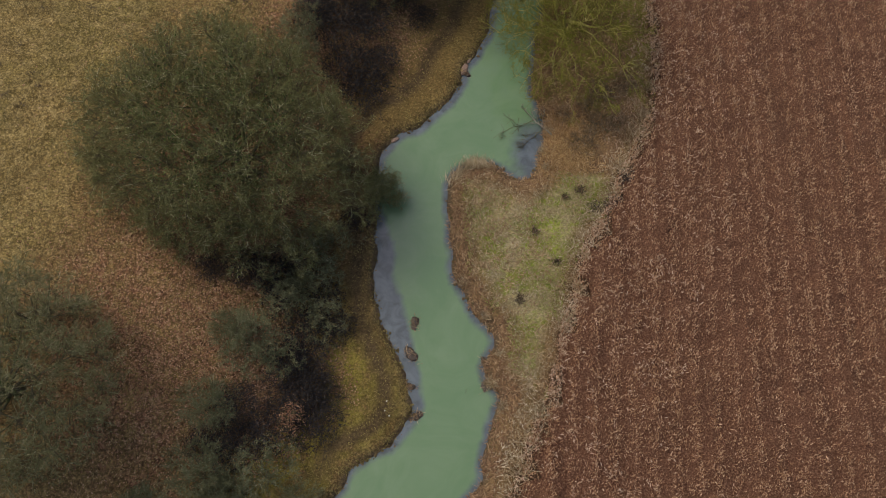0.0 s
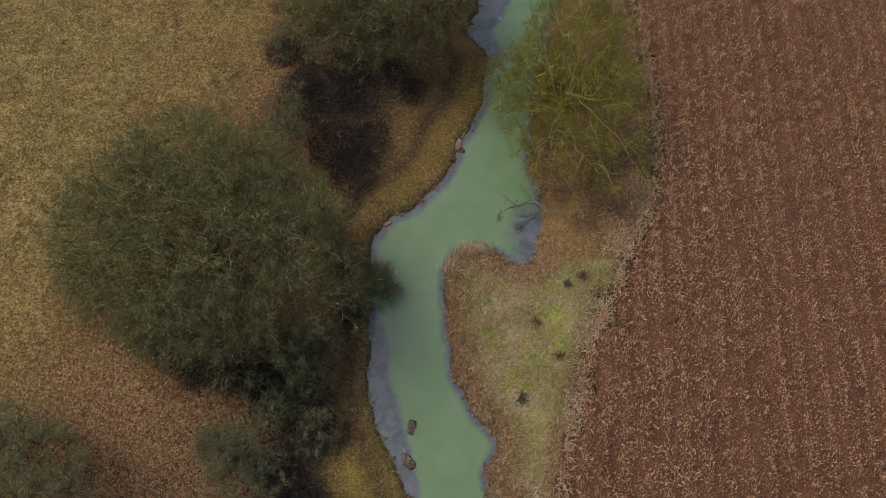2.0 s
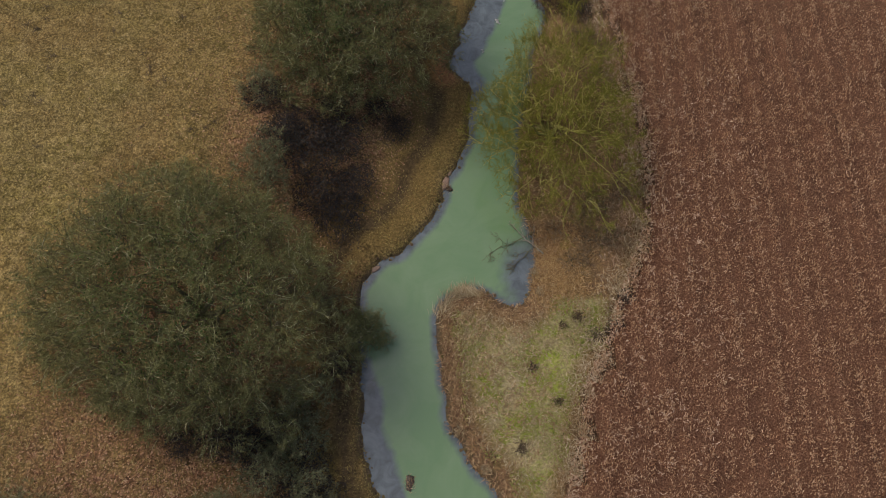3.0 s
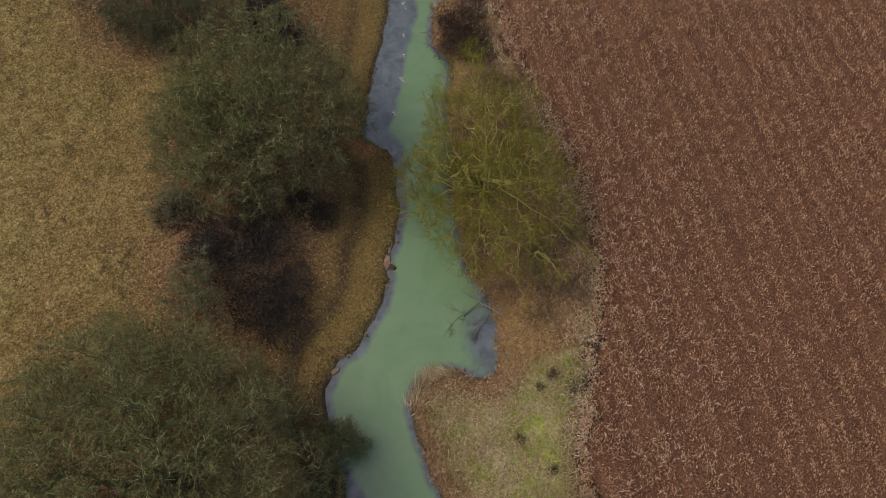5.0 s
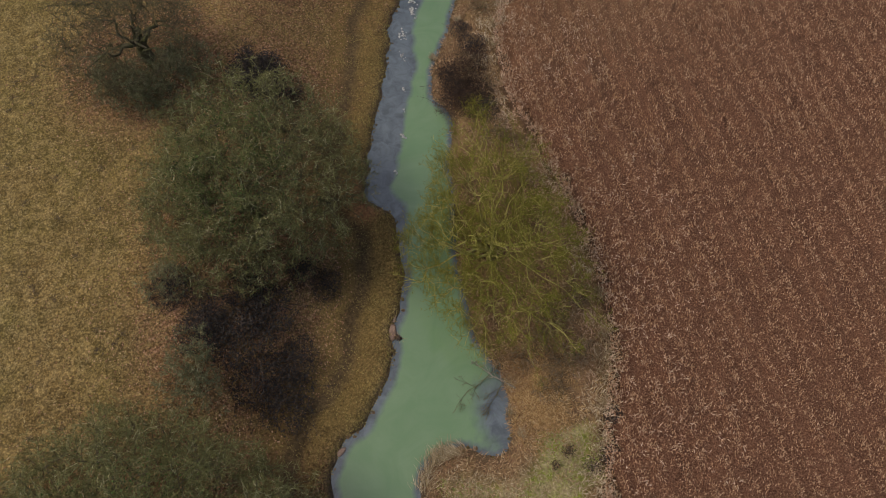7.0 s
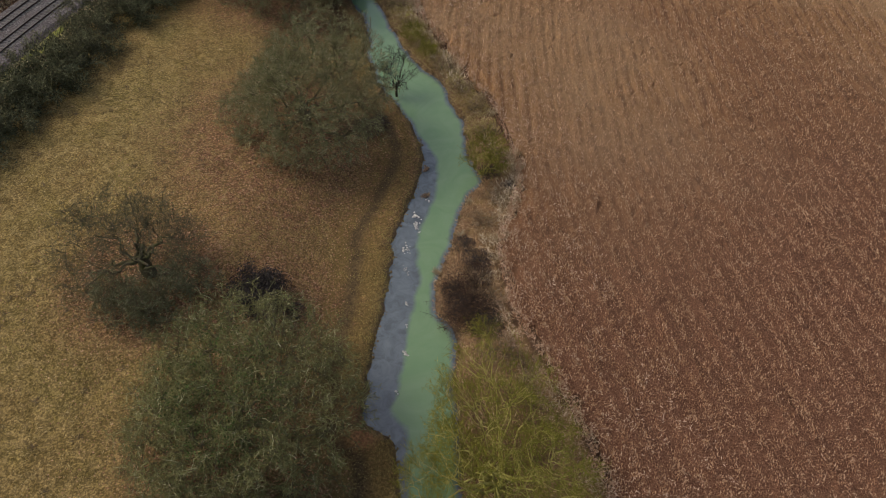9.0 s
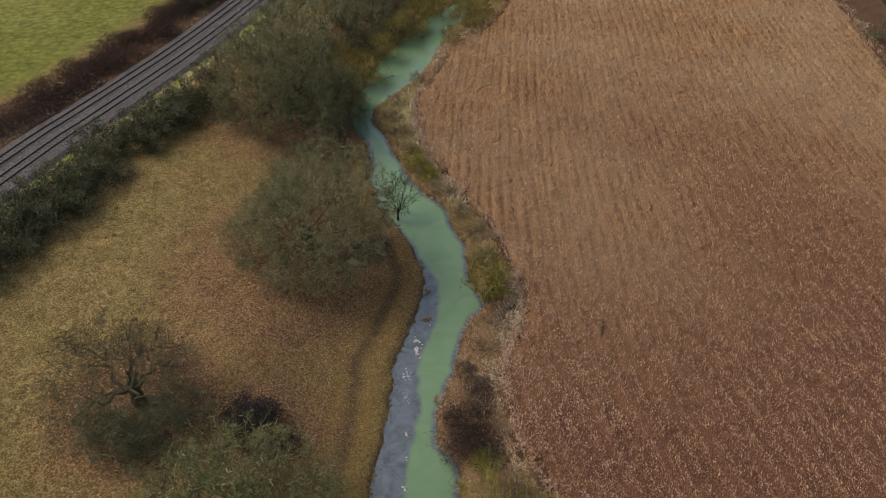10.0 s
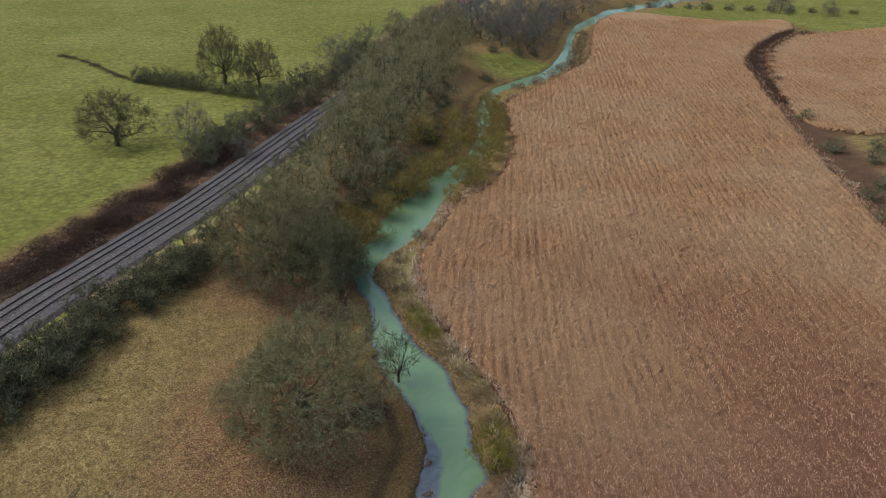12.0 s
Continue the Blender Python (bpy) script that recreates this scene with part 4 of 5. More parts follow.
    for n in range(5):
        again(h, -8 + 4.2 * n, 240 - 3.2 * n, 0.9 + 0.3 * rng.random(), 71 * n, 1.0, "dark blackthorn hedge across the pasture")
    for n, (px, py) in enumerate([q for q in ditch if q[1] < 208][::3] + [(140.8, 161), (149, 167), (160, 173), (131, 147)]):
        again(h, px + rng.normal(0, 0.6), py, 0.9 + 0.4 * rng.random(), 37 * n, 0.85, "dark shrub in the hedge between the crops")
    for n, (px, py) in enumerate([(75.7, 254.8), (107.2, 268), (86, 279), (96, 279), (104, 283)]):
        again(h, px, py, 0.9, 29 * n, 0.8, "round dark bush on the far river bank")
    for n, (px, py) in enumerate([(20, 163), (26, 168), (31, 173), (36, 184), (42, 196), (24, 186), (30, 180), (47, 208), (38, 214), (33, 205), (52, 222), (50, 236), (57, 245), (27, 192), (43, 226), (8, 150), (12, 158), (18, 172), (62, 270), (54, 256)]):
        again(h, px, py, 0.9 + 0.4 * rng.random(), 43 * n, 1.15, "dark ivied undergrowth shrub in the riverside wood")
    for n in range(12):
        again(h, 200 + 9.3 * n, 388 - 4.1 * n, 0.9 + 0.3 * rng.random(), 29 * n, 0.7, "low dark hedge along the far pasture")


def along(s, off):
    """A plan place beside the railway: metres along the line, metres to its river side."""
    d = np.concatenate([[0], np.cumsum(np.hypot(*np.diff(rail, axis=0).T))])
    i = min(int(np.searchsorted(d, s)), len(rail) - 2)
    v = (rail[i + 1] - rail[i]) / np.linalg.norm(rail[i + 1] - rail[i])
    p = rail[i] + v * (s - d[i]) + off * np.array([v[1], -v[0]])
    return float(p[0]), float(p[1])


def plant_brambles():
    rng = np.random.default_rng(41)
    n = 62
    az, r = rng.random(n) * 6.283, 2.2 * np.sqrt(rng.random(n))
    start = np.column_stack([np.cos(az) * r, np.sin(az) * r, np.zeros(n) - 0.1])
    out = rng.normal(0, 1.0, (n, 2))
    t = np.linspace(0, 1, 4)
    rise = (1.15 - 0.3 * r)[:, None] * (0.6 + 0.6 * rng.random((n, 1)))
    line = np.zeros((n, 4, 3))
    line[..., :2] = start[:, None, :2] + out[:, None] * t[:, None]
    line[..., 2] = -0.1 + rise * 1.9 * t * (1.25 - t)
    line += rng.normal(0, 0.05, line.shape)
    v, f = joined(tubes(line, np.full(n, 0.019), np.full(n, 0.011), 3))
    side, _, _ = sprout(line, np.full(n, 1.2), np.full(n, 0.01), 3, 0.55, 60, 0.2, 2, rng)
    v, f = joined((v, f[0]), spikes(side[:, 0], side[:, 1], np.full(len(side), 0.012)))
    stems = mesh_of("stems", v, *f)
    m = 2300
    az, r = rng.random(m) * 6.283, 2.5 * rng.random(m) ** 0.6
    r *= 0.86 + 0.1 * np.sin(3 * az + 1) + 0.07 * np.sin(7 * az)
    dome = np.column_stack([np.cos(az) * r, np.sin(az) * r, 1.3 * (1 - (r / 2.7) ** 2) * (0.35 + 0.65 * rng.random(m) ** 0.5)])
    lv, lf = leaf_cloud(np.vstack([dome, line[:, 1:].reshape(-1, 3)]), 2200, 0.135, 0.06, rng)
    leaves = mesh_of("leaves", lv, lf)
    e = thing("bramble_thicket", -9.9, 15.2)
    part("tangle", stems, BRAMBLE, e)
    part("foliage", leaves, BRAMBLE_LEAF, e)
    tagged(e, "dark purple-brown bramble thicket in the leaf litter", "bramble", "bramble thickets")
    for k, (px, py, s, f) in enumerate([(-9, 12.3, 1.2, 1), (-11.8, 16.5, 1.2, 1), (-15.2, 10.2, 1.2, 1), (-12.9, 11.5, 1.3, 1), (-17.2, 10.6, 1.0, 0.8), (-15.4, 13.4, 1.1, 0.8), (-11.2, 14.0, 1.2, 0.9), (-8.9, 14.4, 1.0, 0.8), (-10.3, 17.0, 1.2, 0.9), (-13.4, 22.6, 1.1, 0.9), (-16.4, 24.6, 1.0, 0.9), (-8.0, 20.4, 0.9, 0.8), (-13.6, 52.0, 1.2, 1), (-9.4, 55.0, 1.1, 0.9), (-18.9, 24.3, 0.8, 1), (-14.4, 25, 1.2, 1.1), (-12.2, 25.4, 1.1, 1), (-9.7, 22.5, 1.2, 1), (-10.7, 19.6, 1.3, 1), (-7.6, 31, 0.8, 1),
                                       (-8.3, 45.1, 1.4, 1.2), (-9.7, 47.4, 1.5, 1.2), (-6.8, 48.4, 1.1, 1), (-10.6, 51, 1.6, 1.1), (-8.4, 52.6, 1.4, 1), (-12.6, 53.2, 1.1, 1), (-15.2, 56, 1.1, 1), (-3.1, 54.6, 0.85, 1), (-5, 56, 0.9, 1), (-2.2, 75.9, 0.6, 0.8),
                                       (9.9, 102.5, 1.2, 0.8), (12, 104, 0.9, 0.6), (8.2, 41.5, 0.5, 0.5), (16.3, 70.3, 1.0, 1.0), (14.6, 72.8, 1.0, 0.8), (14.2, 75.2, 0.7, 0.8), (17.8, 78.5, 0.9, 0.8), (17.2, 81, 0.7, 0.7), (25, 88.5, 0.6, 0.6), (23.5, 91.5, 0.7, 0.6), (16.7, 34, 0.7, 0.5), (18, 36.5, 0.7, 0.6), (14.6, 33.5, 0.5, 0.5)]):
        again(e, px, py, 0.86 * s, 67 * k, 0.85 * f)
    rng = np.random.default_rng(42)
    dark = e
    e = thing("bramble_thicket", *along(91, -8.5))
    part("tangle", stems.copy(), BRAMBLE, e)
    lv, lf = leaf_cloud(np.vstack([dome[::2], line[:, 1:].reshape(-1, 3)]), 2300, 0.11, 0.3, rng)
    part("foliage", mesh_of("leaves", lv, lf), RUST_LEAF, e)
    tagged(e, "dark reddish bramble on the railway bank", "bramble", "bramble thickets")
    for k, s in enumerate(np.arange(92, 190, 2.6)):
        again(e, *along(s, -6.6 - 6.0 * rng.random()), 1.1 + 0.5 * rng.random(), 71 * k, 0.8 + 0.5 * rng.random(), "dark reddish bramble on the railway bank")
    for k, (px, py) in enumerate(q for q in ditch if q[1] > 205):
        for w in ((0,) if py < 235 else (-2.0, 2.2)):
            again(e, px + w, py - w, 1.25 + 0.3 * rng.random(), 71 * k, 0.9, "dark bramble in the ditch between the crops")
    for k, (px, py, s) in enumerate([(15.2, 74.6, 1.1), (13.9, 71.4, 1.0), (16.2, 72.2, 0.9), (17.3, 76.4, 0.8)]):
        again(e, px, py, s, 49 * k, 1.2, "dark reddish bramble overhanging the river bank")
    for k, u in enumerate(np.linspace(0, 1, 24)):
        again(e, -59 + 29 * u, 300 - 41 * u + 2 * math.sin(6 * u), 0.35 + 0.5 * rng.random(), 53 * k, 0.6, "low dark bramble along the pasture ditch")
    scrub = tree("scrub_bush", "low tangle of bleached and brown dead stems on the bank", 15.2, 42.5, grow(44, 1.5, 2.2, 0.15, 0.03, 5, 26, (6, 5), knees=3, stems=3, thin=0.014, lift=0.1, gnarl=0.4, low=2, lines=2, reach=0.8, core=0.1), OAK_BARK, SCRUB, category="scrub", group="bank scrub")
    for k, (px, py, s) in enumerate([(13.4, 40.6, 0.9), (17.2, 42.8, 0.8), (15.8, 46.5, 1.1), (18.6, 47.5, 0.8), (17.6, 61.5, 1.0), (18.3, 65, 1.0), (16.4, 66.8, 1.1), (16.4, 75.5, 1.0), (17.8, 73, 0.8), (20.2, 83.6, 0.9), (22.8, 87.2, 1.0), (25.2, 94, 0.9), (25.3, 98.5, 0.9), (25.2, 103.5, 1.0), (24.4, 108, 1.0),
                                     (23.6, 113.5, 1.1), (22.3, 119, 1.0), (21.5, 125.5, 1.0), (20.8, 131.5, 1.1), (20.5, 137, 1.0), (22.5, 141.5, 1.1), (28.5, 149, 1.2), (14.2, 45, 0.8), (12, 43.4, 0.7), (83, 244.5, 1.5), (91, 248.5, 1.6), (99, 254.5, 1.7), (107, 262, 1.8), (112, 268, 2.0), (117, 275, 2.1), (121, 282, 2.0), (125, 291, 2.0), (129, 299, 2.0), (135, 308, 1.9), (141, 319, 1.9), (70, 225, 1.4), (67, 213, 1.3), (115, 271, 1.6)]):
        again(scrub, px, py, s, 59 * k, 1.0)


def build_railway():
    d = np.gradient(rail, axis=0)
    d /= np.linalg.norm(d, axis=1, keepdims=True)
    nrm = np.column_stack([d[:, 1], -d[:, 0]])

    def sweep(profile):
        prof = np.array(profile)
        v = np.concatenate([np.column_stack([rail + nrm * o, np.full(len(rail), RAIL_Z + z)])[:, None] for o, z in prof], 1)
        i = np.arange(v.shape[0] * v.shape[1]).reshape(v.shape[:2])
        return v.reshape(-1, 3), np.stack([i[:-1, :-1], i[:-1, 1:], i[1:, 1:], i[1:, :-1]], -1).reshape(-1, 4)
    k = Nodes("track_ballast", 0.95, 0.1)
    grain = k.cells(9)
    c = k.ramp(grain, (0.0, (0.04, 0.038, 0.04)), (0.6, (0.095, 0.09, 0.094)), (1.0, (0.23, 0.22, 0.22)))
    c = k.mix(k.level(k.noise(0.35, 4, 0.6), 0.35, 0.7), c, k.mix(0.5, c, (0.10, 0.075, 0.065)))
    stone = k.done(c, grain, 0.6, 0.05)
    k = Nodes("rail_steel", 0.45, 0.5)
    k.b.inputs["Metallic"].default_value = 0.6
    steel = k.done(k.mix(k.level(k.noise(4, 4, 0.6), 0.35, 0.7), (0.045, 0.035, 0.03), (0.09, 0.065, 0.05)))
    k = Nodes("sleeper_concrete", 0.9, 0.2)
    concrete = k.done(k.mix(k.each(), k.mix(k.level(k.noise(5, 4, 0.6), 0.3, 0.7), (0.09, 0.086, 0.083), (0.16, 0.155, 0.15)), (0.12, 0.115, 0.11)))
    v, f = sweep([(-5.2, -0.7), (-4.1, -0.08), (-3.4, -0.02), (0, -0.06), (3.4, -0.02), (4.5, -0.08), (5.5, -0.7)])
    tagged(part("ballast_bed", mesh_of("ballast_bed", v, f), stone), "grey stone ballast bed under a double railway track", "ballast", kind="structure")
    box = bmesh.new()
    bmesh.ops.create_cube(box, size=1.0, matrix=Matrix.Diagonal((2.5, 0.26, 0.16, 1)))
    bmesh.ops.bevel(box, geom=list(box.edges), offset=0.02, segments=1, affect="EDGES")
    sl = bpy.data.meshes.new("sleeper")
    box.to_mesh(sl)
    sv = np.array([q.co for q in box.verts])
    sfaces = [[q.index for q in fc.verts] for fc in box.faces]
    box.free()
    sl.materials.append(concrete)
    dist = np.concatenate([[0], np.cumsum(np.hypot(*np.diff(rail, axis=0).T))])
    for off in (-1.85, 1.85):
        e = new("railway_track")
        e.matrix_basis = pose(*along(104, off), RAIL_Z)
        inv = e.matrix_basis.inverted()
        for g in (-0.75, 0.75):
            o = off + g
            v, f = sweep([(o - 0.07, 0.02), (o - 0.03, 0.05), (o - 0.035, 0.19), (o + 0.035, 0.19), (o + 0.03, 0.05), (o + 0.07, 0.02)])
            ob = part("rail", mesh_of("rail", v, f), steel, e)
            ob.matrix_parent_inverse = inv
        rest_v, rest_q, rest_t, count = [], [], [], 0
        for s in np.arange(86, dist[-1] - 10, 0.65):
            px, py = along(s, off)
            i = min(int(np.searchsorted(dist, s)), len(rail) - 1)
            m = pose(px, py, RAIL_Z - 0.04, 0, 0, math.degrees(math.atan2(d[i, 1], d[i, 0])) - 90)
            if s < 86 + 150 * 0.65:
                ob = new("sleeper", sl)
                ob.parent = e
                ob.matrix_parent_inverse = inv
                ob.matrix_basis = m
            else:
                mm = np.array(m)
                rest_v.append(sv @ mm[:3, :3].T + mm[:3, 3])
                for q in sfaces:
                    (rest_q if len(q) == 4 else rest_t).append([count + w for w in q])
                count += len(sv)
        ob = part("far_track", mesh_of("far_track", np.vstack(rest_v), np.array(rest_q), np.array(rest_t)), concrete, e)
        ob.matrix_parent_inverse = inv
        tagged(ob, kind="stuff")
        tagged(e, "straight double-line railway track on concrete sleepers", "railway", "railway tracks")


# ---- crop ----
def drill(x, y):
    """Metres across the drill rows, which bend with the field."""
    return x - 0.05 * y - 0.36 * np.maximum(y - 70, 0) ** 2 / (np.abs(y - 70) + 45) + 0.5 * lumps(x, y, 9, 31)


def rows(x, y):
    """The drill rows: -1 between them to 1 on them."""
    return np.cos(2 * np.pi * drill(x, y) / 1.65)


def build_crop():
    rng = np.random.default_rng(51)
    xs, ys = np.arange(-20, 402, 1.2), np.arange(-32, 374, 1.2)
    gx, gy = np.meshgrid(xs, ys)
    p = np.column_stack([gx.ravel(), gy.ravel()])
    for edge, name, label in ((crop_edge, "dry_crop", "tall dry red-brown winter crop standing in rows"), (crop_east, "far_crop", "tall dry brown crop of the field beyond the ditch")):
        ok = inside(p, edge)
        q = p[ok]
        depth, _ = distance(q, edge)
        i = -np.ones(len(p), dtype=int)
        i[ok] = np.arange(len(q))
        i = i.reshape(gx.shape)
        f = np.stack([i[:-1, :-1], i[:-1, 1:], i[1:, 1:], i[1:, :-1]], -1).reshape(-1, 4)
        f = f[(f >= 0).all(axis=1)]
        f = f[(depth[f] > 0.25).all(axis=1)]
        closed = ease(np.hypot(q[:, 0] - 25, q[:, 1] - 42), 38, 125)
        closed = np.maximum(closed * (1 - 0.35 * ease(depth, 25, 70) * (1 - ease(q[:, 1], 130, 200))), 0.85 * ease(q[:, 1], 62, 112) * (1 - ease(depth, 14, 55)))
        z = 0.5 + (0.9 + 0.2 * closed + 0.17 * rows(*q.T) + 0.4 * (lumps(*q.T, 1.9, 32) - 0.5)) * ease(depth, 0.0, 2.2)
        q = q + rng.normal(0, 0.25, q.shape)
        e = new(name)
        e.matrix_basis = pose(float(q[:, 0].mean()), float(q[:, 1].mean()), 0.6)
        inv = e.matrix_basis.inverted()
        # the sheet of tops is closed down to the ground round its rim
        sides = np.sort(np.concatenate([f[:, [0, 1]], f[:, [1, 2]], f[:, [2, 3]], f[:, [3, 0]]]), axis=1)
        one, count = np.unique(sides, axis=0, return_counts=True)
        rim = one[count == 1]
        top = len(q)
        foot = np.unique(rim)
        place = -np.ones(top, dtype=int)
        place[foot] = top + np.arange(len(foot))
        f = np.vstack([f, np.column_stack([rim, place[rim[:, 1]], place[rim[:, 0]]])])
        z = np.concatenate([z, np.full(len(foot), 0.3)])
        q, closed = np.vstack([q, q[foot]]), np.concatenate([closed, closed[foot]])
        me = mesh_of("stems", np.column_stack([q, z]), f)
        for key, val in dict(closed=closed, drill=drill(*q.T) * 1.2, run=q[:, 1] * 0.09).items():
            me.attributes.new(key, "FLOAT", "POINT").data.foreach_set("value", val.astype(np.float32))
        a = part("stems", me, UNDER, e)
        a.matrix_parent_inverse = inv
        leaf_v, leaf_f, leaf_n, plume_v, plume_f, plume_n = [], [], 0, [], [], 0
        for r0, r1 in ((0, 40), (40, 60), (60, 80), (80, 110), (110, 150), (150, 210), (210, 340)):
            thick = lambda r: 86 * (40 / np.maximum(r, 40)) ** 1.7
            most = float(thick(np.array(float(r0))))
            x0, y0 = max(edge[:, 0].min(), 25 - r1), max(edge[:, 1].min(), 42 - r1, -8)
            x1, y1 = min(edge[:, 0].max(), 25 + r1), min(edge[:, 1].max(), 42 + r1)
            if x1 <= x0 or y1 <= y0:
                continue
            k = int((x1 - x0) * (y1 - y0) * most)
            c = np.column_stack([x0 + (x1 - x0) * rng.random(k), y0 + (y1 - y0) * rng.random(k)])
            r = np.hypot(c[:, 0] - 25, c[:, 1] - 42)
            ok = (r >= r0) & (r < r1) & (rng.random(k) < thick(r) / most * (0.58 + 0.33 * rows(*c.T) + 0.3 * (lumps(*c.T, 2.4, 33) - 0.5)) * (0.12 + 0.88 * ease(lumps(*c.T, 0.62, 34), 0.16, 0.42)))
            c, r = c[ok], r[ok]
            ok = inside(c, edge)
            c, r = c[ok], r[ok]
            m = len(c)
            far = np.clip((r - 40) / 120, 0, 1)
            size = np.maximum(r, 40) / 40
            up = rng.random(m) < 0.2 + 0.66 * far
            top = 1.25 + 0.3 * rows(*c.T) + 0.5 * (lumps(*c.T, 1.9, 32) - 0.5) + 0.22 * rng.normal(size=m)
            az = rng.normal(1.15, 0.75, m) + np.pi * (rng.random(m) < 0.2)
            el = np.radians(np.where(up, rng.uniform(22, 60, m) + 28 * far, rng.uniform(5, 68, m)))
            way = np.column_stack([np.cos(az) * np.cos(el), np.sin(az) * np.cos(el), np.sin(el)])
            L, W = 0.22 * size ** 0.35 * (0.5 + 0.9 * rng.random(m)), 0.066 * size ** 0.6 * (0.7 + 0.6 * rng.random(m))
            base = np.column_stack([c, 0.4 + top])
            v, f = blades(base[~up], way[~up], L[~up], W[~up], 0.05, rng, 0.65)
            leaf_v.append(v)
            leaf_f.append(f + leaf_n)
            leaf_n += len(v)
            v, f = blades(base[up] + [0, 0, 0.25], way[up], L[up] * 1.35, W[up] * (1.35 - 0.25 * far[up]), 0.03, rng, 0.5)
            plume_v.append(v)
            plume_f.append(f + plume_n)
            plume_n += len(v)
        # pale curled tufts, thickest along the open edge
        if name == "dry_crop":
            c = near_line(edge, 0.0, 1.0, 0, 150, 9000, rng)
            at = near_line(edge, 0.2, 11.0, 0, 150, 9000, rng)
            c = np.where((rng.random(9000) < 0.28)[:, None], c, at)
            c = np.repeat(c, 6, axis=0) + rng.normal(0, 0.16, (9000 * 6, 2))
            c = c[inside(c, edge) & (c[:, 0] < 60)]
            m = len(c)
            way = np.column_stack([rng.normal(0, 0.8, (m, 2)), np.abs(rng.normal(0.3, 0.35, m)) + 0.05])
            v, f = blades(np.column_stack([c, 1.65 + 0.15 * rng.normal(size=m)]), way, 0.32 * (0.5 + rng.random(m)), 0.08, 0.07, rng, 0.7)
            a = part("edge_tufts", mesh_of("edge_tufts", v, f), EDGE_TUFT, e)
            a.matrix_parent_inverse = inv
        # stalks along the open edge
        v = edge[:-1][rng.integers(0, len(edge) - 1, 5000)]
        v = v + rng.normal(0, 0.6, v.shape)
        v = v[inside(v, edge) & (v[:, 1] > -5)]
        v, f = blades(np.column_stack([v, np.full(len(v), 0.45)]), np.column_stack([rng.normal(0, 0.4, (len(v), 2)), np.ones(len(v))]), 0.9 + 0.9 * rng.random(len(v)), 0.06 + 0.08 * (v[:, 1] > 120), 0.0, rng, 0.7)
        leaf_v.append(v)
        leaf_f.append(f + leaf_n)
        a = part("leaves", mesh_of("leaves", np.vstack(leaf_v), np.vstack(leaf_f)), CROP_LEAF, e)
        a.matrix_parent_inverse = inv
        a = part("plumes", mesh_of("plumes", np.vstack(plume_v), np.vstack(plume_f)), PLUME, e)
        a.matrix_parent_inverse = inv
        tagged(e, label, "crop", kind="stuff")


# ---- grasses, litter, scraps ----
def scatter(name, label, category, centre, n, material, L, W, rng, flat=0.6, keep=None, arch=0.05):
    """Many loose blades on the ground, as one object."""
    c = centre(n)
    s = look_up(*c.T)
    ok = ~s["wet"] if keep is None else keep(s) & ~s["wet"]
    c, z = c[ok], s["z"][ok]
    m = len(c)
    way = np.column_stack([rng.normal(0, flat, (m, 2)), np.abs(rng.normal(0.35, 0.3, m)) + 0.05])
    v, f = blades(np.column_stack([c, z - 0.01]), way, L * (0.5 + rng.random(m)), W * (0.6 + 0.8 * rng.random(m)), arch, rng, 0.8)
    return tagged(part(name, mesh_of(name, v, f), material), label, category, kind="stuff")


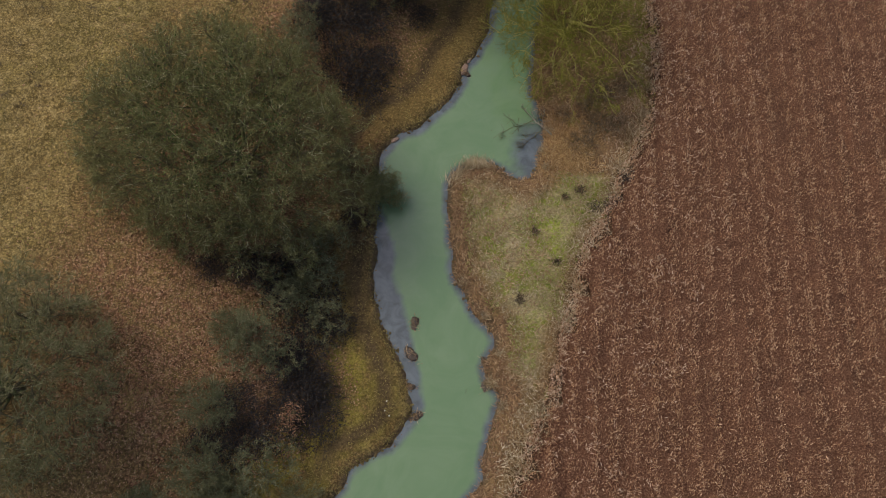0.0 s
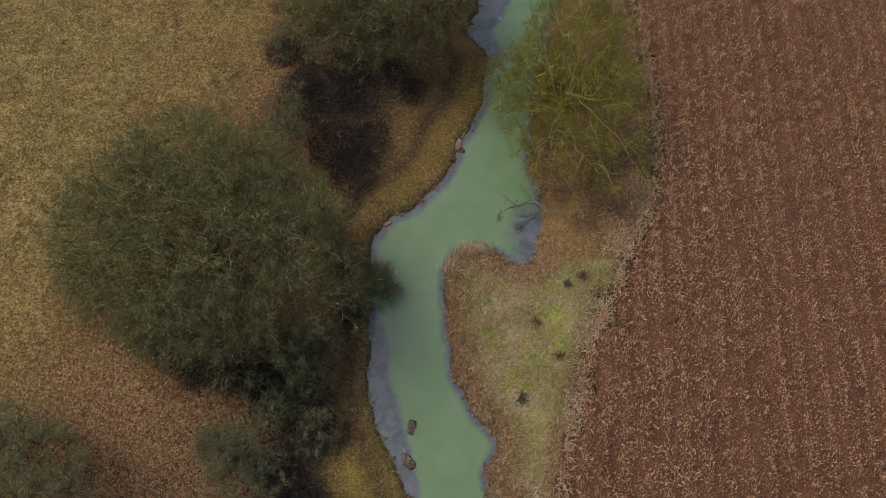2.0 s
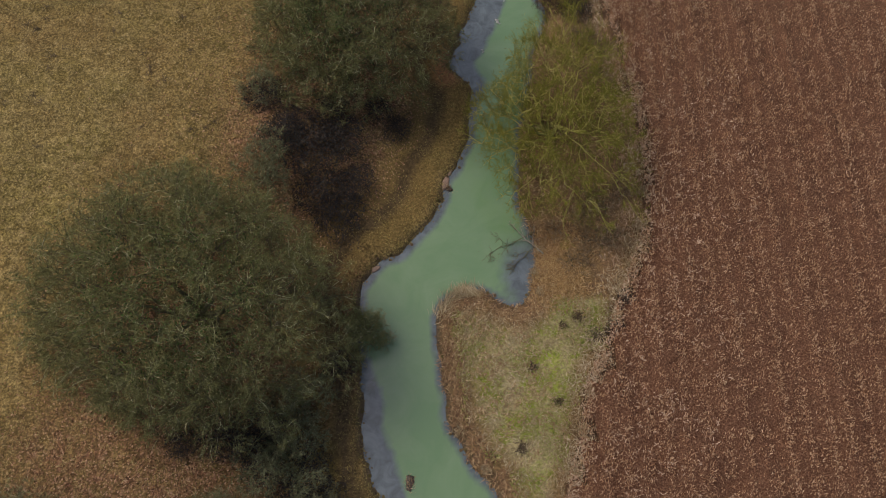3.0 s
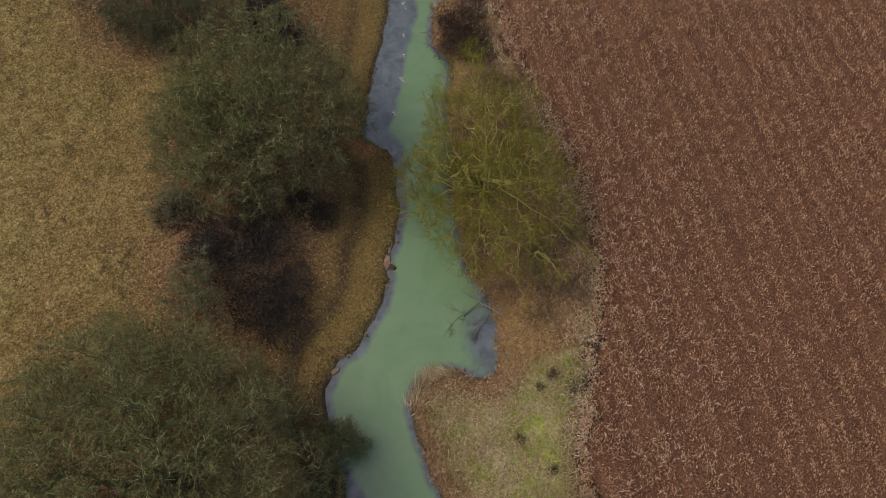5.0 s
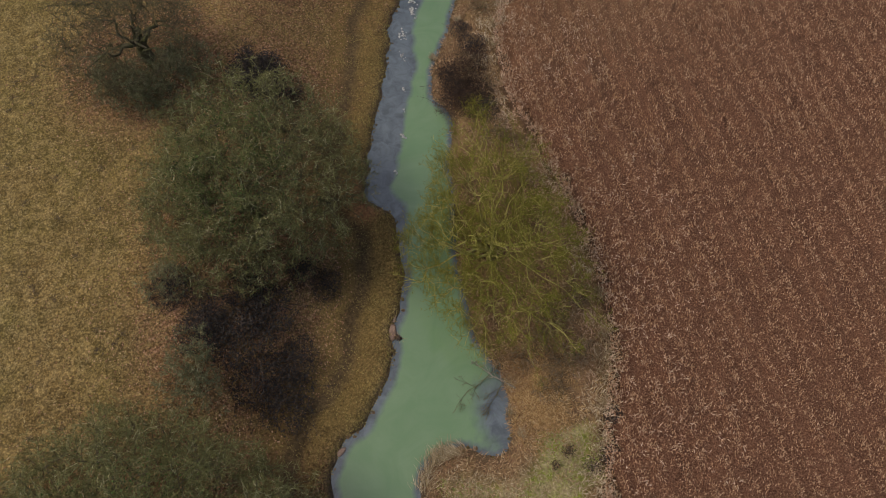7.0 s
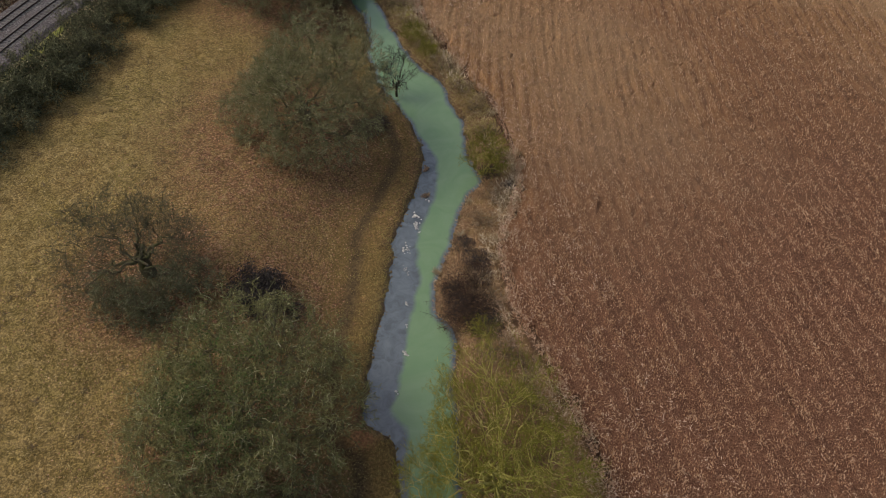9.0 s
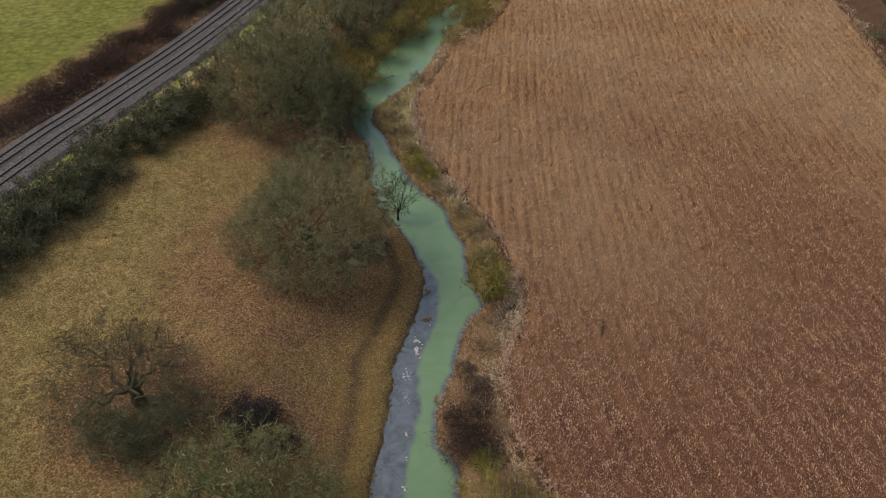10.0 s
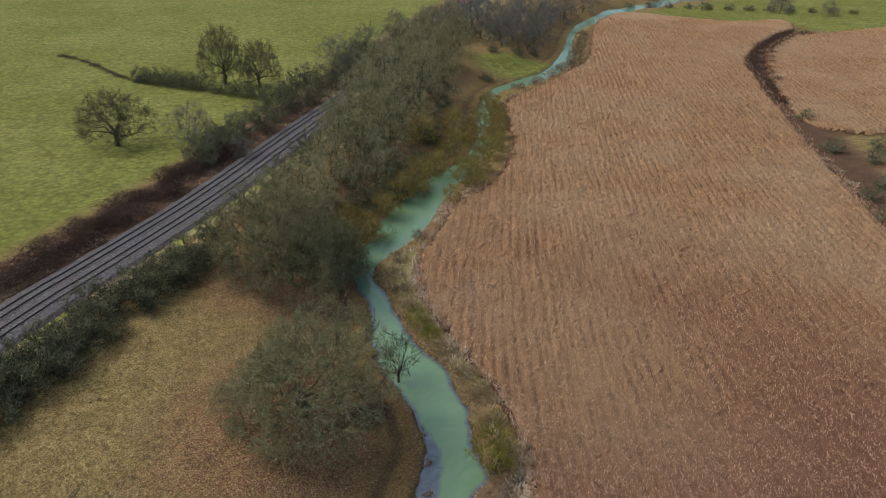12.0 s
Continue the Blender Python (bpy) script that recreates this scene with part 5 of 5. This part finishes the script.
def build_grass():
    rng = np.random.default_rng(61)
    box = lambda x0, y0, x1, y1: (lambda n: np.column_stack([x0 + (x1 - x0) * rng.random(n), y0 + (y1 - y0) * rng.random(n)]))

    def tufts(x0, y0, x1, y1, per=6, size=0.12):
        def go(n):
            c = box(x0, y0, x1, y1)(n // per)
            return np.repeat(c, per, axis=0) + rng.normal(0, size, (len(c) * per, 2))
        return go
    def clumps(at, per, size):
        def go(n):
            c = at(n // per)
            return np.repeat(c, per, axis=0) + rng.normal(0, size, (len(c) * per, 2))
        return go
    by = lambda line, lo, hi, y0, y1: (lambda n: near_line(line, lo, hi, y0, y1, n, rng))
    scatter("meadow_grass", "tufts of yellowed winter meadow grass", "grass", tufts(-44, 2, 12, 128), 120000, GRASS, 0.22, 0.038, rng, 1.3, keep=lambda s: s["left"] & (s["dw"] > 6) & (s["side"] < 0))
    scatter("fallen_leaves", "fallen russet oak leaves under the trees", "leaf litter", lambda n: np.vstack([np.column_stack([x, y]) + rng.normal(0, 0.55 * r, (int(n * r / 125), 2)) for x, y, r in LITTER_SPOTS]), 46000, LITTER, 0.15, 0.12, rng, 2.0, keep=lambda s: s["left"] & (s["dw"] > 4) & (s["side"] < 0))
    scatter("bank_grass", "mossy green grass along the river path", "grass", by(west, 0.3, 5.5, 2, 125), 24000, GREEN_GRASS, 0.2, 0.05, rng, 1.2, keep=lambda s: s["left"])
    scatter("cape_grass", "pale matted grass on the river spit", "grass", tufts(0, 8, 19, 37, 5, 0.15), 42000, STRAW, 0.34, 0.032, rng, keep=lambda s: ~s["left"] & (s["de"] > 1.5) & ~s["crop"])
    scatter("cape_green", "fresh green grass on the river spit", "grass", tufts(2, 14, 16, 37, 8, 0.25), 24000, FRESH_GRASS, 0.26, 0.04, rng, keep=lambda s: ~s["left"] & (s["de"] > 1.2) & (lumps(*s["p"].T, 2.6, 9) > 0.52) & ~s["crop"])
    scatter("dead_reeds", "bleached tangled dead reeds along the crop edge", "reeds", clumps(by(crop_edge, 0.0, 1.8, 2, 170), 14, 0.35), 24000, BLEACHED, 0.58, 0.045, rng, 0.7, keep=lambda s: ~s["left"] & (s["de"] > 0.3) & (lumps(*s["p"].T, 3.2, 10) > 0.40))
    scatter("bleached_reeds", "bleached broken reeds between the river and the crop", "reeds", clumps(by(crop_edge, 0.0, 2.6, 74, 172), 16, 0.4), 14000, BLEACHED, 0.8, 0.09, rng, 0.7, keep=lambda s: ~s["left"] & (s["de"] > 0.3) & (lumps(*s["p"].T, 4.0, 13) > 0.42))
    scatter("verge_grass", "pale dry grass on the railway verge", "grass", clumps(by(rail, 5.4, 10.5, 100, 300), 16, 0.5), 30000, STRAW, 0.6, 0.09, rng, 0.7, keep=lambda s: s["left"] & (lumps(*s["p"].T, 5.0, 12) > 0.42))
    scatter("bend_grass", "yellow-green grass on the bank below the bend", "grass", clumps(by(east, 0.3, 4.6, 98, 152), 8, 0.3), 22000, BEND_GRASS, 0.55, 0.075, rng, 0.8, keep=lambda s: ~s["left"] & ~s["crop"])
    scatter("edge_grass", "pale matted grass between the willow and the crop", "grass", clumps(by(crop_edge, 0.0, 2.6, 38, 74), 8, 0.3), 12000, EDGE_TUFT, 0.45, 0.045, rng, 0.8, keep=lambda s: ~s["left"] & ~s["crop"])
    scatter("tan_grass", "matted orange-tan grass beside the cove", "grass", clumps(lambda n: np.column_stack([rng.normal(11.8, 1.5, n), rng.normal(40.2, 1.9, n)]), 9, 0.3), 9000, TAN_GRASS, 0.5, 0.045, rng, 0.9, keep=lambda s: ~s["left"] & (s["de"] > 0.1) & ~s["crop"])
    scatter("verge_weeds", "brown dead weeds on the railway bank", "undergrowth", clumps(by(rail, 5.8, 14.0, 90, 300), 10, 0.5), 26000, RIM_GRASS, 0.6, 0.1, rng, 0.7, keep=lambda s: s["left"] & (s["side"] > 0))
    scatter("bank_scrub", "brown dead stems on the crop-side bank", "undergrowth", by(east, 0.0, 9, 4, 175), 52000, MAT_GRASS, 0.5, 0.05, rng, 1.0, keep=lambda s: ~s["left"] & ~s["crop"])


def near_line(line, lo, hi, y0, y1, n, rng):
    """Plan points on either side of a line, lo to hi metres off it."""
    part_of = line[(line[:, 1] > y0) & (line[:, 1] < y1)]
    i = rng.integers(0, len(part_of) - 1, n)
    a, b = part_of[i], part_of[i + 1]
    v = b - a
    v /= np.linalg.norm(v, axis=1, keepdims=True) + 1e-9
    off = (lo + (hi - lo) * rng.random(n) ** 1.4) * rng.choice([-1, 1], n)
    return a + (b - a) * rng.random(n)[:, None] + np.column_stack([-v[:, 1], v[:, 0]]) * off[:, None]


plant_trees()
plant_shrubs()
plant_brambles()
build_railway()
build_crop()
build_grass()


# ---- small things in and beside the water ----
def tussock(name, label, x, y, n, material, L, W, rng, lean=0.55, category="grass tussock", group="", spread_r=0.16):
    """A clump of arching blades from one root."""
    az, out = rng.random(n) * 6.283, np.abs(rng.normal(lean, 0.3, n))
    way = np.column_stack([np.cos(az) * out, np.sin(az) * out, np.ones(n)])
    base = np.column_stack([rng.normal(0, spread_r, (n, 2)), np.full(n, -0.03)])
    v, f = blades(base, way, L * (0.6 + 0.7 * rng.random(n)), W, 0.04, rng, 0.75)
    ob = part(name, mesh_of(name, v, f), material)
    ob.matrix_basis = pose(x, y, max(float(height(x, y)), 0.0))
    return tagged(ob, label, category, group)


def lump(radius, flat, rng, rough=0.22, rings=5, sides=9):
    """An uneven pebble-like mass, as vertices and faces."""
    th = np.linspace(0.02, np.pi - 0.02, rings)
    ph = np.arange(sides) * 2 * np.pi / sides
    r = radius * (1 + rng.normal(0, rough, (rings, sides)))
    v = np.stack([r * np.sin(th)[:, None] * np.cos(ph), r * np.sin(th)[:, None] * np.sin(ph), r * flat * np.cos(th)[:, None] * np.ones(sides)], -1).reshape(-1, 3)
    i = np.arange(rings * sides).reshape(rings, sides)
    j = np.roll(i, -1, axis=1)
    return v, np.stack([i[:-1], i[1:], j[1:], j[:-1]], -1).reshape(-1, 4)


def flotsam():
    rng = np.random.default_rng(71)
    k = Nodes("river_foam", 0.7, 0.3)
    foam = k.done(k.mix(k.level(k.noise(9, 5, 0.7), 0.4, 0.62), (0.62, 0.62, 0.6), (0.25, 0.24, 0.22)), k.noise(14, 3, 0.6), 0.5, 0.05)
    for x, y, s in [(10.2, 79.6, 1.0), (10.7, 82.3, 0.9), (12.7, 85.2, 0.9), (7.7, 69.5, 0.8), (6.0, 65.3, 0.7), (13.1, 87.0, 1.5), (12.8, 85.9, 1.3), (11.1, 82.7, 0.8), (15.1, 89.3, 0.7), (9.2, 75.2, 0.5), (8.6, 72.4, 0.4)]:
        e = thing("foam_patch", x, y, 0.0, rng.random() * 30)
        for _ in range(int(7 * s) + 3):
            v, f = lump(0.05 + 0.11 * rng.random() * s, 0.35, rng, 0.25, 4, 7)
            part("flake", mesh_of("flake", v + [*rng.normal(0, 0.16 * s, 1), *rng.normal(0, 0.4 * s, 1), 0.015], f, smooth=True), foam, e)
        tagged(e, "scrap of whitish foam drifting on the grey shallows", "foam", "foam patches")
    # muddy hummocks with dead stalks in the shallows
    k = Nodes("wet_mud", 0.5, 0.4)
    mud = k.done(k.mix(k.level(k.noise(5, 5, 0.7), 0.35, 0.65), (0.035, 0.027, 0.022), (0.11, 0.08, 0.06)), k.noise(12, 4, 0.6), 0.6, 0.06)
    for n, (x, y, s) in enumerate([(-1.5, 21.5, 1.0), (-1.6, 18.7, 1.25), (-1.5, 15.9, 0.8), (-0.75, 13.5, 0.9), (5.0, 16.5, 1.0), (4.7, 18.4, 0.7), (1.9, 48.6, 0.8), (15.0, 90.0, 0.9), (16.2, 94.5, 0.8)]):
        e = thing("mud_hummock", x, y, 0.0, 40 * n)
        v, f = lump(0.36 * s, 0.16, rng, 0.22, 6, 11)
        v[:, 1] *= 1.9
        part("mound", mesh_of("mound", v, f, smooth=True), mud, e)
        m = 70
        b = np.column_stack([rng.normal(0, 0.16 * s, m), rng.normal(0, 0.36 * s, m), np.full(m, 0.02)])
        v, f = blades(b, np.column_stack([rng.normal(0, 0.6, (m, 2)), np.ones(m) * 0.5]), 0.3 + 0.35 * rng.random(m), 0.035, 0.03, rng)
        part("stalks", mesh_of("stalks", v, f), MAT_GRASS, e)
        tagged(e, "low wet mud hummock with broken dead reeds", "mud", "mud hummocks")
    k = Nodes("bare_mud", 0.7, 0.3)
    slip = k.done(k.mix(k.level(k.noise(6, 5, 0.7), 0.35, 0.65), (0.19, 0.125, 0.095), (0.30, 0.21, 0.165)), k.noise(12, 4, 0.6), 0.5, 0.05)
    for n, (x, y, s, turn) in enumerate([(1.75, 49.1, 1.0, -15), (2.2, 50.3, 0.55, -20), (-4.7, 40.1, 0.6, -55)]):
        v, f = lump(0.36 * s, 0.28, rng, 0.14, 6, 12)
        v[:, 1] *= 2.3
        ob = part("mud_slip", mesh_of("mud_slip", v, f, smooth=True), slip)
        ob.matrix_basis = pose(x, y, 0.06, 0, 0, turn)
        tagged(ob, "bare pinkish mud slip at the foot of the meadow bank", "mud", "mud slips")
    # a thin stick standing in the river
    v, f = tubes(np.array([[[0, 0, -0.4], [0.03, 0.05, 0.3], [0.02, 0.14, 0.95]]]), np.array([0.03]), np.array([0.015]), 5)
    ob = part("stick", mesh_of("stick", v, f), OAK_BARK)
    ob.matrix_basis = pose(3.2, 15.6, 0.0)
    tagged(ob, "thin dark stick standing up from the river", "stick")


def branch(name, label, points, r, twigs, bark, seed, category="fallen branch", reach=1.2):
    """A fallen limb along a few points, with side shoots."""
    rng = np.random.default_rng(seed)
    p = np.array(points, dtype=float)
    origin = p[0].copy()
    q = np.linspace(0, len(p) - 1, 9)
    line = np.column_stack([np.interp(q, np.arange(len(p)), p[:, a]) for a in range(3)]) - origin
    line += rng.normal(0, 0.04, line.shape)
    L = np.linalg.norm(line[-1])
    p2, l2, r2 = sprout(line[None], np.array([L]), np.array([r]), twigs, 0.38, 45, 0.06, 5, rng, 0.25, 0.25)
    p3, l3, r3 = sprout(p2, l2, r2, 5, 0.45, 45, 0.03, 3, rng, 0.15, 0.25)
    p4, l4, r4 = sprout(p3, l3, r3, 3, 0.5, 40, 0.0, 2, rng, 0.1, 0.25)
    e = new(name)
    e.matrix_basis = Matrix.Translation(origin)
    v, f = tubes(line[None], np.array([r]), np.array([r * 0.3]), 7)
    part("limb", mesh_of("limb", v, f, smooth=True), bark, e)
    v, f = joined(tubes(p2, np.clip(r2, 0.018, 0.06), np.full(len(p2), 0.012), 4), tubes(p3, np.full(len(p3), 0.014), np.full(len(p3), 0.01), 3), spikes(p4[:, 0], p4[:, 1], np.full(len(p4), 0.011)))
    part("brushwood", mesh_of("brushwood", v, *f), bark, e)
    return tagged(e, label, category)


def fallen_wood():
    branch("fallen_branch", "bleached dead branch lying from the bank into the cove", [(10.6, 41.2, 0.75), (9.5, 42.4, 0.45), (8.7, 43.4, 0.25), (8.0, 44.6, 0.1)], 0.09, 7, DEAD_WOOD, 81)
    branch("fallen_branch", "dark wet branches half sunk under the willow", [(9.9, 43.6, 0.5), (8.2, 42.7, 0.2), (6.6, 42.2, 0.08), (5.4, 41.2, 0.03)], 0.045, 16, OAK_BARK, 82)
    branch("fallen_branch", "dark wet branches trailing in the cove water", [(10.0, 42.4, 0.4), (8.9, 41.2, 0.15), (7.6, 40.0, 0.04)], 0.04, 16, OAK_BARK, 83)
    branch("fallen_log", "dark fallen log lying at the water's edge", [(12.9, 113.3, 0.55), (14.4, 112.2, 0.4), (16.6, 110.8, 0.35)], 0.24, 4, OAK_BARK, 84, "fallen log")
    branch("fallen_branch", "long bare limb fallen across the river bend", [(13.4, 145.0, 1.0), (17.2, 147.9, 0.7), (20.6, 150.6, 0.4), (24.2, 153.4, 0.1)], 0.14, 10, OAK_BARK, 85)
    branch("fallen_branch", "bare limb hanging low over the green water", [(17.8, 153.8, 1.2), (19.8, 152.4, 0.9), (22.4, 155.6, 0.5)], 0.1, 8, OAK_BARK, 86)
    branch("fallen_branch", "arching dark limb leaning over the far river", [(47.4, 194.0, 0.8), (51.0, 199.5, 3.4), (54.8, 203.0, 3.6), (58.6, 206.0, 1.2)], 0.13, 9, OAK_BARK, 87)
    rng = np.random.default_rng(88)
    v, f = lump(0.36, 1.1, rng, 0.1, 6, 10)
    v[:, 2] = np.clip(v[:, 2], -0.3, 0.34)
    ob = part("tree_stump", mesh_of("tree_stump", v, f, smooth=True), DEAD_WOOD)
    ob.matrix_basis = pose(15.3, 111.3, float(height(15.3, 111.3)) + 0.18)
    tagged(ob, "sawn pale stump beside a fallen log", "tree stump")


def bank_details():
    rng = np.random.default_rng(91)
    dark = blade_material("dark_rushes", (0.0, (0.05, 0.035, 0.025)), (1.0, (0.15, 0.11, 0.07)), other=(0.09, 0.07, 0.035))
    for x, y, s in [(8.9, 30.7, 0.8), (10.9, 27.7, 0.8), (11.8, 34.4, 0.7), (7.6, 24.0, 1.0), (13.2, 35.2, 1.0)]:
        tussock("rush_tussock", "dark dead rush tussock in the pale grass", x, y, 110, dark, 0.55 * s, 0.05, rng, 0.9, group="rush tussocks", spread_r=0.22 * s)
    for x, y, s in [(5.3, 16.6, 1.0), (6.0, 19.0, 0.7), (4.6, 22.4, 0.6), (2.6, 25.4, 0.7), (6.3, 14.6, 0.8), (9.9, 39.6, 0.9), (10.4, 41.9, 1.0), (10.0, 37.6, 0.7), (17.2, 82.6, 0.8), (19.6, 87.4, 0.8), (13.3, 78.3, 0.8)]:
        tussock("reed_tussock", "pale golden grass tussock hanging over the bank", x, y, 150, STRAW, 0.8 * s, 0.04, rng, 1.1, group="reed tussocks", spread_r=0.2 * s)
    for x, y, s in [(18.8, 41.6, 1.3), (19.4, 42.6, 1.2), (18.3, 40.3, 1.1), (19.7, 44.0, 1.0), (17.4, 38.2, 1.0), (16.3, 35.3, 0.9), (13.6, 28.4, 0.8), (12.6, 25.4, 0.8), (11.6, 22.4, 0.8), (9.5, 14.2, 1.0), (8.6, 11.9, 1.1), (8.0, 9.6, 1.2), (20.4, 47.5, 0.9), (26.6, 91.0, 1.0), (27.2, 93.5, 0.9),
                    (20.1, 78.0, 0.9), (21.0, 80.9, 1.0), (24.6, 85.4, 0.9), (26.7, 105.6, 1.2), (25.8, 108.4, 1.2), (25.2, 112.2, 1.0), (27.1, 102.0, 1.0), (24.4, 119.5, 1.1), (23.7, 125.0, 1.1), (23.4, 131.0, 1.0), (24.7, 137.0, 1.0)]:
        tussock("bleached_tuft", "bleached tuft of dead stems on the crop edge", x, y, 120, STRAW, 1.05 * s, 0.05, rng, 0.9, category="dead stems", group="bleached tufts", spread_r=0.35 * s)
    # flattened reeds on the tip of the spit
    m = 700
    u = rng.random(m)
    tip = np.column_stack([np.interp(u, [0, 0.35, 0.7, 1], [0.9, 1.9, 3.6, 5.2]), np.interp(u, [0, 0.35, 0.7, 1], [35.2, 36.9, 37.6, 37.3])]) + rng.normal(0, 0.28, (m, 2))
    z = np.maximum(look_up(*tip.T)["z"], 0.05)
    az = np.interp(u, [0, 0.35, 0.7, 1], [1.2, 0.7, 2.2, 2.9]) + rng.normal(0, 0.5, m)
    v, f = blades(np.column_stack([tip, z + 0.08]), np.column_stack([np.cos(az), np.sin(az), rng.normal(0.12, 0.12, m)]), 0.7 + 0.7 * rng.random(m), 0.05, 0.08, rng)
    tagged(part("flattened_reeds", mesh_of("flattened_reeds", v, f), STRAW), "flattened golden reeds on the tip of the spit", "reeds", kind="stuff")
    # crumbling earth and hanging grass along both banks
    k = Nodes("bank_earth", 0.95, 0.1)
    earth = k.done(k.mix(k.island(), k.mix(k.level(k.noise(7, 4, 0.7), 0.35, 0.65), (0.06, 0.042, 0.028), (0.17, 0.115, 0.07)), (0.10, 0.08, 0.03)), k.noise(15, 3, 0.6), 0.5, 0.05)
    for line, name, label, count in ((west, "west_bank_clods", "crumbling dark clods along the meadow bank", 620), (east, "east_bank_clods", "crumbling brown clods along the crop bank", 420)):
        c = near_line(line, -0.05, 0.35, 3, 128, count, rng)
        z = look_up(*c.T)["z"]
        pieces = []
        for (x, y), h in zip(c, z):
            v, f = lump(0.06 + 0.13 * rng.random() ** 2, 0.6, rng, 0.2, 4, 6)
            pieces.append((v + [x, y, max(h, 0.0) + 0.02], f))
        v, f = joined(*pieces)
        tagged(part(name, mesh_of(name, v, np.vstack(f)), earth), label, "earth", kind="stuff")
    by = lambda line, lo, hi: (lambda n: near_line(line, lo, hi, 3, 170, n, rng))
    scatter("west_bank_fringe", "mossy grass fringe hanging over the meadow bank", "grass", by(west, 0.0, 0.55), 7000, GREEN_GRASS, 0.28, 0.06, rng, 0.9)
    scatter("east_bank_fringe", "dead brown grass fringe over the crop bank", "grass", by(east, 0.0, 1.5), 19000, RIM_GRASS, 0.5, 0.05, rng, 1.0)
    c = np.column_stack([rng.uniform(-42, -8, 190), rng.uniform(38, 128, 190)])
    c = np.repeat(c, 22, axis=0) + rng.normal(0, 0.17, (190 * 22, 2))
    scatter("meadow_tussocks", "dark tussocks dotted over the meadow", "grass", lambda n: c, 0, dark, 0.3, 0.05, rng, 0.7, keep=lambda s: s["left"] & (s["side"] < 0))
    k = Nodes("chalk_stone", 0.9, 0.2)
    white = k.done(k.mix(k.level(k.noise(8, 4, 0.6), 0.3, 0.7), (0.75, 0.74, 0.7), (0.55, 0.53, 0.5)))
    for x, y in ((-3.3, 14.5), (-3.4, 13.7), (-3.0, 13.3), (2.3, 64.9)):
        v, f = lump(0.07, 0.7, rng, 0.12, 5, 7)
        ob = part("white_stone", mesh_of("white_stone", v, f, smooth=True), white)
        ob.matrix_basis = pose(x, y, float(height(x, y)) + 0.03)
        tagged(ob, "small white stone lying on the riverside path", "stone", "white stones")


flotsam()
fallen_wood()
bank_details()
